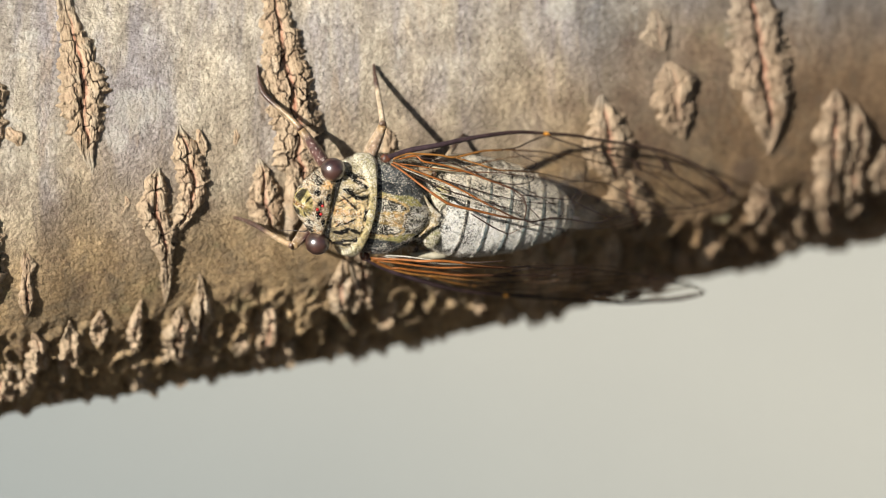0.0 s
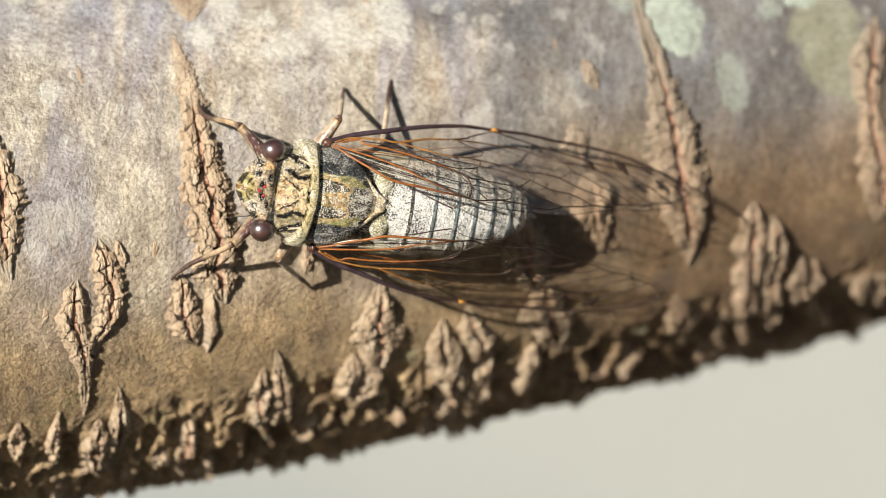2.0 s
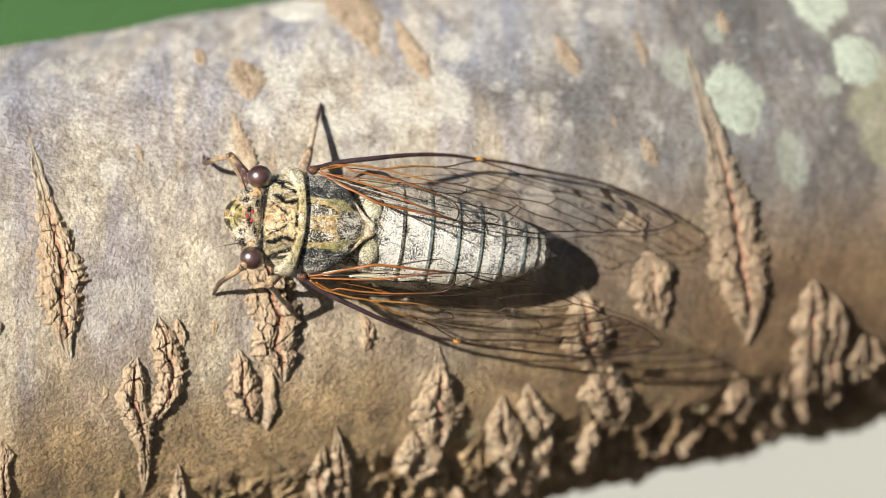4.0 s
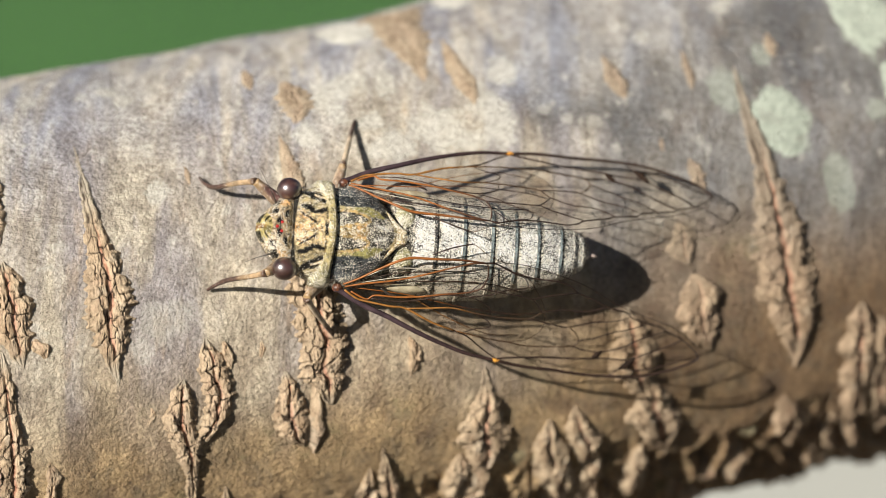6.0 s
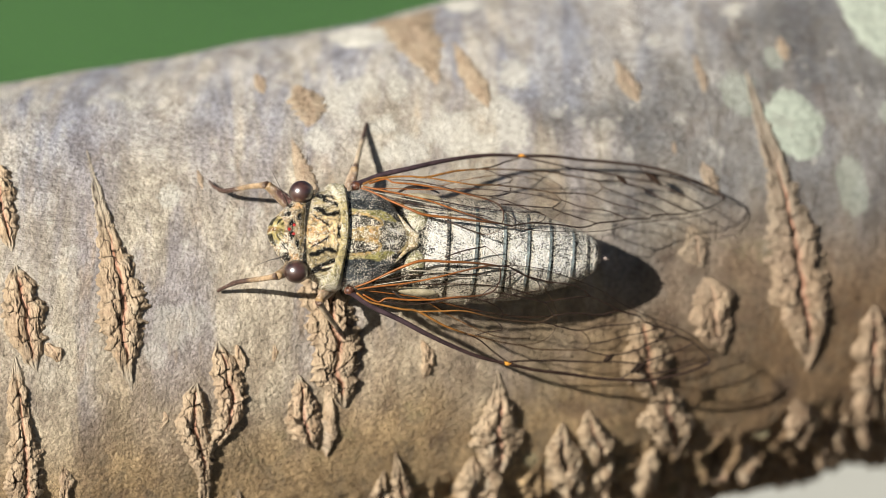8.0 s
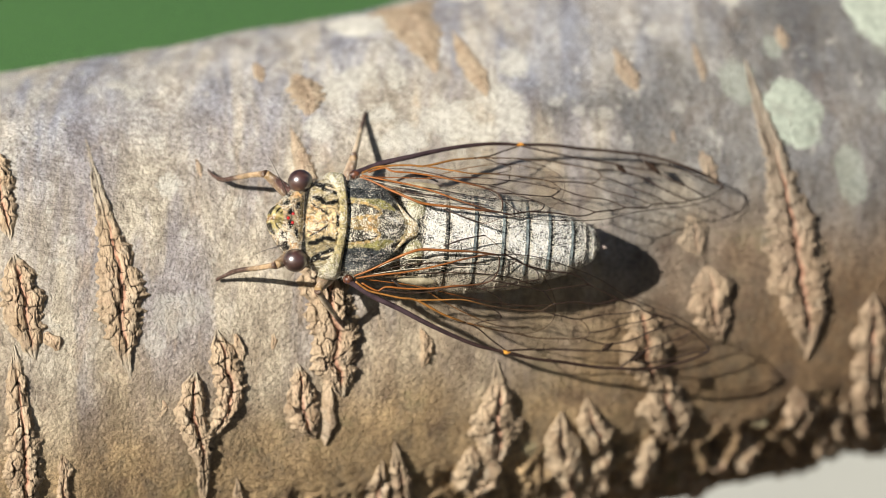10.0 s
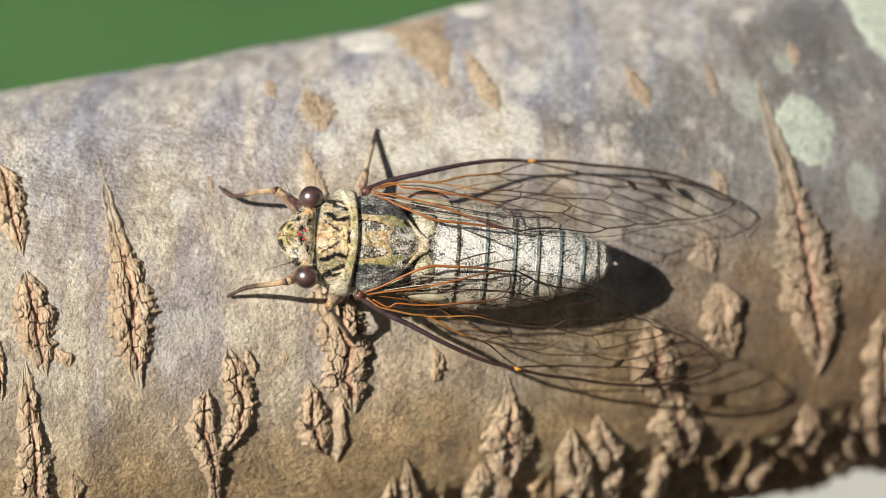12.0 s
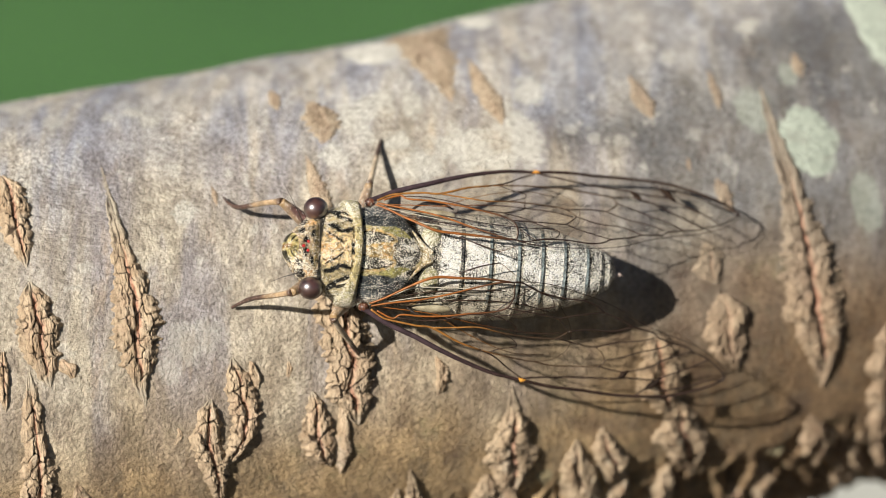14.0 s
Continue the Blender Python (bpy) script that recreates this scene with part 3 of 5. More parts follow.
lenticel("knob", 1.20, (22.9, -54.2, 0.29), (23.1, -61.2, 2.32), (23.5, -70.8, 1.18))
lenticel("knob", 1.20, (26.7, -41.5, 0.29), (27.5, -48.7, 3.45), (28.7, -57.6, 1.74))
lenticel("knob", 1.10, (32.1, -50.6, 0.29), (32.4, -59.2, 2.33), (33.2, -71.8, 0.59))
lenticel("knob", 1.10, (-7.8, -51.7, 0.28), (-8.3, -57.7, 1.69), (-9.2, -64.6, 0.57))
lenticel("spindle", 0.80, (-44.1, -24.7, 0.27), (-44.5, -29.8, 1.18), (-44.4, -34.6, 1.39), (-44.5, -38.2, 0.27))
lenticel("knob", 1.10, (-40.2, -41.7, 0.22), (-40.1, -48.5, 1.85), (-40.2, -56.7, 1.65), (-40.2, -64.7, 0.28))
lenticel("knob", 1.10, (-43.7, -43.3, 0.27), (-43.2, -48.8, 2.18), (-43.4, -55.8, 1.97), (-43.6, -64.9, 0.28))
lenticel("knob", 0.90, (-45.8, -51.2, 0.33), (-45.5, -56.8, 2.19), (-45.7, -63.2, 0.33))


def lenticel_mesh(k, kind, height, spine):
    """A raised corky scar: two fibrous lips round a salmon core, tapering into the bark."""
    us, ps, ws = (np.array(v, float) for v in zip(*spine))
    runs = np.concatenate([[0], np.cumsum(np.hypot(np.diff(us), np.diff(RADIUS * np.radians(ps))))])
    length, widest = runs[-1], ws.max()
    rows, cols = max(14, int(length / 0.11)), max(16, int(widest / 0.08))
    run, b = np.meshgrid(np.linspace(0, length, rows), np.linspace(-1, 1, cols), indexing="ij")
    a = run / length
    width = np.clip(curve(*zip(runs, ws))(run), 0.12, None)
    belly = np.clip(width / widest, 0.03, 1)
    side = np.where(b < 0, perlin(run / 1.7, run * 0 + 3.3, k), perlin(run / 1.5, run * 0 + 8.1, k + 3))
    fray = np.where(b < 0, perlin(run / 0.5, run * 0 + 1.7, k + 5), perlin(run / 0.45, run * 0 + 6.4, k + 6))
    half = width * 0.5 * (1 + 0.42 * side + (0.45 if kind in ("knob", "burl") else 0.36) * fray + 0.12 * perlin(run / 0.22, b * 0 + np.sign(b) * 2.3, k + 7))
    sway = 0.07 * width * perlin(run / 2.2, run * 0 + 0.5, k + 9)
    u = curve(*zip(runs, us))(run) + b * half + sway
    phi = np.radians(curve(*zip(runs, ps))(run)) + 0.010 * perlin(u / 0.7, run / 0.9, k + 10) * belly
    s = RADIUS * phi
    seam = 0.05 + 0.20 * perlin(run / 1.8, run * 0 + 2.2, k + 11)
    body = step(0.30, 0.62, belly)
    gap = np.abs(b - seam)
    groove = np.exp(-(gap / 0.10) ** 2)
    core = np.exp(-((b - seam - 0.02) / 0.075) ** 2)
    edge = np.clip(1 - np.abs(b) ** 4, 0, 1)
    wob = 0.35 * perlin(u / 0.8, s / 0.8, k + 12)
    seam_gap, tone = blocks((u + 1.3 * wob) / 1.05, (s + 1.3 * wob) / 1.9, k % 40)
    fine_gap, fine_tone = blocks((u - 0.5 * wob) / 0.24, (s + wob) / 0.85, k % 31 + 3)
    fibre = perlin(u / 0.16, s / 1.3, k + 15)
    chunk = (0.66 + 0.34 * step(0.0, 0.10, seam_gap)) * (0.86 + 0.14 * step(0.0, 0.2, fine_gap))
    lump = 0.74 + 0.40 * tone + 0.15 * fine_tone + 0.34 * perlin(u / 1.6, s / 2.0, k + 13) + 0.18 * fibre
    if kind == "tail":
        chunk, lump = 0.6 + 0.4 * chunk, 0.6 + 0.4 * lump
        profile = edge ** 0.5 * (0.35 + 0.65 * step(-1.1, 0.6, b))
    elif kind in ("knob", "burl"):
        profile = edge ** 0.6 * (1 - 0.25 * groove)
    else:
        lips = 0.72 + 0.28 * np.sin(np.pi * np.clip(gap / 0.85, 0, 1))
        notch = 0.55 * groove * body + 0.35 * np.exp(-((b + 0.55) / 0.12) ** 2) * (1 - body)
        profile = edge ** 0.5 * lips * (1 - notch) + 0.22 * core * body * edge
    crack_line = np.exp(-((b + 0.45 - 0.3 * seam) / 0.16) ** 2) * (1 - body)
    rise = (1 - 0.45 * crack_line) * 0.80 * height * profile * belly ** 0.55 * np.clip(lump, 0.25, 1.7) * chunk
    pts, _, _ = on_branch(u, phi, bark_height(u, phi) * 0.9 + rise - 0.12)
    growth = np.zeros(a.shape + (4,))
    warm = {"spindle": 0.95, "tail": 0.15, "knob": 0.25, "burl": 0.1}[kind]
    growth[..., 0] = core * warm * body * step(-0.5, 0.1, perlin(run / 2.2, run * 0, k + 17) + 0.15)
    crack = np.exp(-((b - seam + 0.13) / 0.05) ** 2) * body * step(-0.25, 0.15, perlin(run / 1.0, run * 0 + 4, k + 18)) * (kind == "spindle")
    crack = crack + np.exp(-((b + 0.45 - 0.3 * seam) / 0.16) ** 2) * (1 - body) * step(-0.3, 0.1, perlin(run / 1.6, run * 0 + 7, k + 21)) * (kind != "knob")
    growth[..., 1] = np.clip(1.1 * crack + 1.0 * step(0.075, 0.03, seam_gap) * step(0.30, 0.5, belly) + 0.35 * step(0.06, 0.01, fine_gap) + 0.45 * step(0.25, 0.45, -fibre) * body, 0, 0.95) * edge
    if kind in ("knob", "burl", "tail"):
        growth[..., 1] *= 0.5
    growth[..., 3] = np.maximum(0.8 * step(6, 20, u) * step(-9, 1, s), 0.55 * step(6, 14, s) if kind != "spindle" else 0.45 * step(10, 18, s) * (1 - body))
    growth[..., 2] = step(0.05, 0.4, perlin(u / 1.2, s / 1.6, k + 19)) * edge * tone
    verge = np.zeros(a.shape + (4,))
    verge[..., 0] = np.clip(step(0.45, 0.95, np.abs(b) + 0.35 * perlin(u / 0.6, s / 0.8, k + 20)) + 0.7 * (1 - body) * (kind == "spindle"), 0, 1)
    verge[..., 1] = (1 - step(0.18, 0.5, belly)) * step(-16, -4, s) * (kind == "spindle")
    # Grows towards the right end of the bough, where the cork is darker.
    verge[..., 2] = step(6, 22, u) * (0.55 + 0.4 * perlin(u / 2, s / 2, k + 22))
    return colored(colored(grid_mesh("lenticel", pts * MM), "growth", growth), "verge", verge)


def lichen_mesh(k, lu, ls, ru, rs):
    """A thin crust that follows the bark, with a scalloped rim."""
    r, th = np.meshgrid(np.linspace(0.02, 1, 26), np.linspace(0, 2 * np.pi, 161)[:-1], indexing="ij")
    c, s = np.cos(th), np.sin(th)
    rim = 1 + 0.26 * perlin(c * 1.6 + 5, s * 1.6, 80 + k) + 0.16 * perlin(c * 4 + 3, s * 4, 90 + k) + 0.10 * perlin(c * 11, s * 11, 95 + k)
    u, run = lu + ru * r * rim * c, ls + rs * r * rim * s
    lift = 0.13 * (1 - r ** 5) + 0.05 * perlin(u / 0.5, run / 0.5, 97 + k) - 0.04 * r ** 8
    pts, _, _ = on_branch(u, run / RADIUS, bark_height(u, run / RADIUS) + lift)
    return grid_mesh("lichen", pts * MM, True)


# ---------------------------------------------------------------- setting
def slab(name, x, y, z, material, label, category):
    bm = bmesh.new()
    bmesh.ops.create_cube(bm, size=1)
    for v in bm.verts:
        v.co = Vector((x[0] + (x[1] - x[0]) * (v.co.x + 0.5), y[0] + (y[1] - y[0]) * (v.co.y + 0.5), z[0] + (z[1] - z[0]) * (v.co.z + 0.5)))
    bmesh.ops.bevel(bm, geom=list(bm.edges), offset=0.012, segments=2, affect="EDGES")
    me = bpy.data.meshes.new(name)
    bm.to_mesh(me)
    me.materials.append(material)
    tagged(new(name, me), label, category, kind="structure")


def build_setting():
    span = 70
    # Unseen ground, kept dark so little light bounces onto the bough's underside.
    earth = grid_mesh("ground", np.array([[(x, y, 0) for y in (-span, span)] for x in (-span, span)], float))
    earth.materials.append(plain("dark_earth", (0.018, 0.014, 0.010), (0.045, 0.035, 0.025), 6, 0.9, bump=0.02))
    tagged(new("ground", earth), "dark bare earth under the tree, out of view", "ground", kind="structure")
    slab("lawn", (-60, 60), (3.19, 60), (-0.05, 0.03), lawn_material(), "bright green mown lawn stretching away", "lawn")
    slab("pavement", (-2.6, 2.4), (1.35, 3.17), (-0.05, 0.04), concrete_material(), "pale sunlit concrete slab paving beside the lawn", "paving")


def build_tree():
    foot = PLACE @ (Vector(on_branch(625, 0.0)[0]) * MM - Vector((0, 0, RADIUS * MM)))
    base = Matrix.Translation((foot.x, foot.y, 0))
    tree = new("cherry_tree")
    tree.matrix_basis = base
    tagged(tree, "cherry tree whose bough carries corky lenticels and lichen", "tree")
    at = base.inverted() @ PLACE
    bark = build_bark(tree, at)
    for k, row in enumerate(LENTICELS):
        part("lenticel", lenticel_mesh(k, *row), CORK, bark)
    for k, (lu, ls, ru, rs, tone) in enumerate(LICHENS):
        if tone == "g":
            part("lichen", lichen_mesh(k, lu, ls, ru * 0.97, rs * 0.97), LICHEN_GREEN, bark, "pale grey-green lichen crust")
        elif tone == "c":
            part("lichen", lichen_mesh(k, lu, ls, ru, rs), LICHEN_WHITE, bark, "round white lichen crust")
    rng = random.Random(5)
    for k in range(80):
        u, phi = rng.uniform(-52, 60), -86 + 30 * rng.random() ** 1.2
        long = rng.uniform(3.5, 9)
        lean, wide = rng.uniform(-0.8, 0.8), rng.uniform(1.1, 2.9)
        spine = ((u, phi, 0.3), (u + lean * 0.35, phi - 0.35 * long, wide), (u + lean * 0.7, phi - 0.7 * long, wide * 0.8), (u + lean, phi - long, 0.3))
        part("lenticel", lenticel_mesh(200 + k, rng.choice(("knob", "knob", "spindle")), rng.uniform(0.7, 1.5), spine), CORK, bark)
    v, ang = np.meshgrid(np.linspace(0, 1, 90), np.linspace(0, 2 * np.pi, 97)[:-1], indexing="ij")
    r = 0.115 - 0.03 * v + 0.05 * np.exp(-v * 18) + 0.006 * perlin(np.cos(ang) * 4 + v * 9, np.sin(ang) * 4 + v * 3, 3)
    trunk = grid_mesh("trunk", np.stack([r * np.cos(ang), r * np.sin(ang), v * 2.7], -1), True)
    colored(trunk, "growth", np.zeros((90 * 96, 4)))
    part("trunk", trunk, BARK, tree, "upright grey-brown cherry trunk")


# ---------------------------------------------------------------- the cicada, in millimetres: x towards the head, y to its left, z up
def tube_rows(xs, half, top, low, around=96, square=0.86):
    """Rings along x whose half-width, top and underside follow the given functions."""
    th = np.linspace(0, 2 * np.pi, around + 1)[:-1]
    xx, tt = np.meshgrid(xs, th, indexing="ij")
    w, zt, zb = half(xx), top(xx), low(xx)
    mid = zb + (zt - zb) * 0.40
    c, s = np.cos(tt), np.sin(tt)
    y = w * np.sign(c) * np.abs(c) ** square
    z = np.where(s > 0, mid + (zt - mid) * np.abs(s) ** square, mid - (mid - zb) * np.abs(s) ** square)
    return np.stack([xx, y, z], -1)


def blot(p, x, y, rx, ry, turn=0.0, soft=0.35, seed=0):
    """Where a pigment mark lies: an oval at x and both sides of the midline at y, with a ragged edge."""
    dx, dy = p[..., 0] - x, np.abs(p[..., 1]) - y
    c, s = math.cos(radians(turn)), math.sin(radians(turn))
    d = np.hypot((dx * c + dy * s) / rx, (-dx * s + dy * c) / ry)
    d = d + 0.45 * perlin(p[..., 0] / 0.45, p[..., 1] / 0.45, 40 + seed) + 0.35 * perlin(p[..., 0] / 0.17, p[..., 1] / 0.17, 60 + seed)
    return step(1.0 + soft, 1.0 - soft, d)


def paint(pig, mask, color, dust=None):
    new_color = np.array(color)
    pig[..., :3] = pig[..., :3] * (1 - mask[..., None]) + new_color * mask[..., None]
    if dust is not None:
        pig[..., 3] = pig[..., 3] * (1 - mask) + dust * mask


def shell(name, pts, pigment, parent, label="", material=None, caps=True):
    """A closed tube mesh with its pigment."""
    rows, cols = pts.shape[:2]
    if caps:
        ends = [pts[:1].mean(1, keepdims=True) + (pts[:1] - pts[:1].mean(1, keepdims=True)) * f for f in (0.02, 0.5)]
        tail = [pts[-1:].mean(1, keepdims=True) + (pts[-1:] - pts[-1:].mean(1, keepdims=True)) * f for f in (0.5, 0.02)]
        pts = np.concatenate(ends + [pts] + tail, 0)
    return part(name, colored(grid_mesh(name, pts * MM, True), "pigment", pigment(pts)), material or SHELL, parent, label)


TAN, SLATE, BLACK = (0.64, 0.485, 0.27), (0.045, 0.050, 0.053), (0.010, 0.009, 0.008)
ORANGE_TAN, STEEL = (0.56, 0.34, 0.15), (0.25, 0.30, 0.31)


def fill(p, color, dust):
    pig = np.empty(p.shape[:2] + (4,))
    pig[..., :3], pig[..., 3] = color, dust
    return pig


def mottle(p, pig, amount, seed, color=BLACK):
    """Small irregular dark flecks strewn over the cuticle."""
    spots = perlin(p[..., 0] / 0.36, p[..., 1] / 0.36, seed) + 0.6 * perlin(p[..., 0] / 0.16, p[..., 1] / 0.16, seed + 1)
    paint(pig, step(0.16, 0.34, spots) * amount, color)


def stroke(p, line, width, seed=0, ragged=0.25):
    """Where a drawn mark lies on both sides of the midline: a band round a line, with widths along it."""
    q = np.stack([p[..., 0], np.abs(p[..., 1])], -1)
    best = np.full(q.shape[:-1], 9.0)
    widths = np.interp(np.linspace(0, 1, len(line)), np.linspace(0, 1, np.size(width)), np.atleast_1d(width))
    for (a, wa), (b, wb) in zip(zip(line, widths), zip(line[1:], widths[1:])):
        a, b = np.array(a, float), np.array(b, float)
        t = np.clip(((q - a) @ (b - a)) / ((b - a) @ (b - a)), 0, 1)
        best = np.minimum(best, np.linalg.norm(q - a - t[..., None] * (b - a), axis=-1) / (wa + (wb - wa) * t))
    best = best + ragged * (perlin(p[..., 0] / 0.3, p[..., 1] / 0.3, 140 + seed) + 0.7 * perlin(p[..., 0] / 0.12, p[..., 1] / 0.12, 160 + seed)) * 2
    return step(1.2, 0.8, best)


def pronotum_pigment(p):
    pig = fill(p, TAN, 0.40)
    y = np.abs(p[..., 1])
    paint(pig, step(1.4, 2.0, y + 0.4 * perlin(p[..., 0] / 0.7, p[..., 1] / 0.7, 81)), (0.36, 0.29, 0.16), 0.44)
    paint(pig, step(3.6, 4.1, y), (0.36, 0.31, 0.19), 0.47)
    paint(pig, stroke(p, [(7.2, 0), (6.3, 0), (5.0, 0)], (0.42, 0.3, 0.12), 1), ORANGE_TAN, 0.36)
    paint(pig, stroke(p, [(6.7, 1.25), (5.9, 0.9), (5.4, 0.6)], (0.24, 0.2, 0.1), 2), ORANGE_TAN, 0.4)
    paint(pig, stroke(p, [(6.9, 1.55), (6.2, 1.15), (5.6, 0.75), (5.3, 0.45)], (0.07, 0.1, 0.14, 0.06), 3), BLACK, 0.3)
    paint(pig, stroke(p, [(6.75, 2.2), (6.3, 2.15), (5.6, 1.65), (5.0, 1.7), (4.45, 1.95)], (0.2, 0.26, 0.2, 0.26, 0.16), 4), BLACK, 0.26)
    paint(pig, stroke(p, [(6.3, 3.55), (5.4, 3.2), (4.6, 2.85), (4.1, 2.75)], (0.24, 0.42, 0.40, 0.22), 5), BLACK, 0.28)
    paint(pig, stroke(p, [(5.6, 3.35), (4.7, 3.05)], (0.08, 0.12), 6), TAN, 0.6)
    paint(pig, stroke(p, [(4.4, 0.0), (4.4, 0.45)], (0.12, 0.2), 7), BLACK, 0.4)
    paint(pig, stroke(p, [(4.4, 1.0), (4.4, 2.2)], 0.1, 8), (0.16, 0.12, 0.05), 0.4)
    # Dark gap behind the head, painted on as a black band.
    paint(pig, step(7.26, 7.42, p[..., 0] + 0.035 * y * y), (0.02, 0.018, 0.015), 0.1)
    # Dark brown towards the underside.
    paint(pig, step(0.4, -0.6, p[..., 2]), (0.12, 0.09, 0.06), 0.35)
    mottle(p, pig, 0.5, 71)
    return pig


def meso_pigment(p):
    pig = fill(p, (0.055, 0.05, 0.04), 0.56)
    x, y = p[..., 0], np.abs(p[..., 1])
    paint(pig, step(2.15, 2.45, y), SLATE, 0.33)
    paint(pig, step(3.3, 4.2, y) * step(0.5, 2.5, x), (0.10, 0.108, 0.112), 0.43)
    paint(pig, step(0.55, 0.3, y) * step(0.2, 0.8, x), (0.40, 0.29, 0.14), 0.5)
    paint(pig, stroke(p, [(1.4, 0.5), (0.9, 0.6)], (0.3, 0.2), 11), ORANGE_TAN, 0.32)
    loop = [(3.3, 2.0), (2.3, 1.95), (1.2, 1.75), (0.5, 1.3), (0.45, 1.0), (0.9, 0.72), (1.8, 0.6), (3.2, 0.35)]
    paint(pig, stroke(p, loop, 0.15, 12, 0.12), (0.50, 0.35, 0.15), 0.40)
    paint(pig, stroke(p, [(3.3, 1.82), (2.3, 1.76), (1.3, 1.56), (0.72, 1.22)], 0.05, 13, 0.1), BLACK, 0.3)
    paint(pig, stroke(p, [(3.3, 2.25), (1.6, 2.15)], (0.16, 0.14), 14), (0.38, 0.31, 0.13), 0.46)
    paint(pig, stroke(p, [(1.7, 2.15), (0.6, 2.0), (-0.2, 1.75), (-0.9, 1.5)], (0.16, 0.42, 0.34, 0.1), 15, 0.1), (0.30, 0.27, 0.10), 0.36)
    paint(pig, stroke(p, [(-0.2, 0.75), (-1.4, 0.35)], (0.22, 0.14), 16), (0.14, 0.13, 0.11), 0.76)
    paint(pig, stroke(p, [(-1.5, 1.5), (-2.2, 0.75), (-2.5, 0.0)], (0.2, 0.3, 0.35), 17), (0.48, 0.38, 0.19), 0.46)
    paint(pig, stroke(p, [(-1.0, 1.9), (-1.9, 1.55)], (0.2, 0.3), 18), BLACK, 0.2)
    # Near-black brown low on the sides.
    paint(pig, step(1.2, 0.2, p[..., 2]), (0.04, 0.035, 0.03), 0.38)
    mottle(p, pig, 0.35, 73)
    return pig


def collar_pigment(p):
    pig = fill(p, (0.42, 0.35, 0.175), 0.42)
    paint(pig, step(3.0, 4.2, np.abs(p[..., 1])), (0.40, 0.36, 0.21), 0.55)
    # Darker olive-brown from low on the sides down.
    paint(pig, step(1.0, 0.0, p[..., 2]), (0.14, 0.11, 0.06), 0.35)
    return pig


def head_pigment(p):
    pig = fill(p, (0.43, 0.32, 0.19), 0.43)
    paint(pig, blot(p, 8.75, 0.55, 0.30, 0.42, 0, seed=21), BLACK, 0.25)
    paint(pig, blot(p, 8.1, 1.3, 0.25, 0.5, 20, seed=22), BLACK, 0.35)
    paint(pig, blot(p, 9.25, 1.55, 0.4, 0.28, -30, seed=23), BLACK, 0.3)
    paint(pig, blot(p, 8.2, 2.4, 0.5, 0.3, 0, seed=24), ORANGE_TAN, 0.35)
    paint(pig, blot(p, 9.0, 2.4, 0.5, 0.25, -40, seed=25), BLACK, 0.3)
    paint(pig, blot(p, 7.75, 0.0, 0.2, 2.6, 0, seed=26), (0.27, 0.20, 0.09), 0.4)
    # Darker brown below the cheeks.
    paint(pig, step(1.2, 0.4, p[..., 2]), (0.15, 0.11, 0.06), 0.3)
    mottle(p, pig, 0.85, 75)
    return pig


def clypeus_pigment(p):
    pig = fill(p, (0.45, 0.37, 0.15), 0.34)
    y = np.abs(p[..., 1])
    rib = np.sin((np.hypot(p[..., 0] - 9.2, y * 0.9) * 1.0 + 0.25 * p[..., 2]) * 19.0)
    paint(pig, step(0.25, 0.6, rib) * step(0.25, 0.5, y), (0.035, 0.03, 0.015), 0.2)
    paint(pig, step(0.30, 0.12, y) * step(9.6, 10.4, p[..., 0]), (0.20, 0.10, 0.03))
    return pig


def ellipsoid(center, radii, rows=26, around=40):
    v, th = np.meshgrid(np.linspace(0.02, np.pi - 0.02, rows), np.linspace(0, 2 * np.pi, around + 1)[:-1], indexing="ij")
    return np.stack([center[0] + radii[0] * np.cos(v), center[1] + radii[1] * np.sin(v) * np.cos(th), center[2] + radii[2] * np.sin(v) * np.sin(th)], -1)


def smooth_line(pts, per=6):
    p = np.array(pts, float)
    p = np.concatenate([2 * p[:1] - p[1:2], p, 2 * p[-1:] - p[-2:-1]])
    out = []
    for i in range(1, len(p) - 2):
        for k in np.linspace(0, 1, per, endpoint=False):
            a, b, c, d = p[i - 1:i + 3]
            out.append(0.5 * (2 * b + (c - a) * k + (2 * a - 5 * b + 4 * c - d) * k * k + (3 * b - a - 3 * c + d) * k ** 3))
    return np.array(out + [p[-2]])


def rod(name, line, radius, around=8):
    """A round wire along a line of points; radius may vary along it."""
    line = np.asarray(line, float)
    r = np.interp(np.linspace(0, 1, len(line)), np.linspace(0, 1, np.size(radius)), np.atleast_1d(radius))
    d = np.gradient(line, axis=0)
    d /= np.linalg.norm(d, axis=1, keepdims=True) + 1e-9
    ref = np.where(np.abs(d[:, 2:3]) > 0.9, [[1.0, 0, 0]], [[0, 0, 1.0]])
    a = np.cross(d, ref)
    a /= np.linalg.norm(a, axis=1, keepdims=True)
    b = np.cross(d, a)
    th = np.linspace(0, 2 * np.pi, around + 1)[:-1]
    ring = line[:, None] + r[:, None, None] * (np.cos(th)[None, :, None] * a[:, None] + np.sin(th)[None, :, None] * b[:, None])
    ring = np.concatenate([line[None, :1] + 0 * ring[:1], ring, line[None, -1:] + 0 * ring[:1]], 0)
    return grid_mesh(name, ring * MM, True)


# ---- wings: the sheet slopes like a roof from the body's side down to the front edge
ROOT = np.array([3.0, 5.16, 1.87])
edge_y = curve((3, 5.16), (-1, 7.2), (-4, 8.4), (-8, 9.6), (-12.85, 10.3), (-19, 10.4), (-26, 9.8), (-30, 9), (-34, 8))
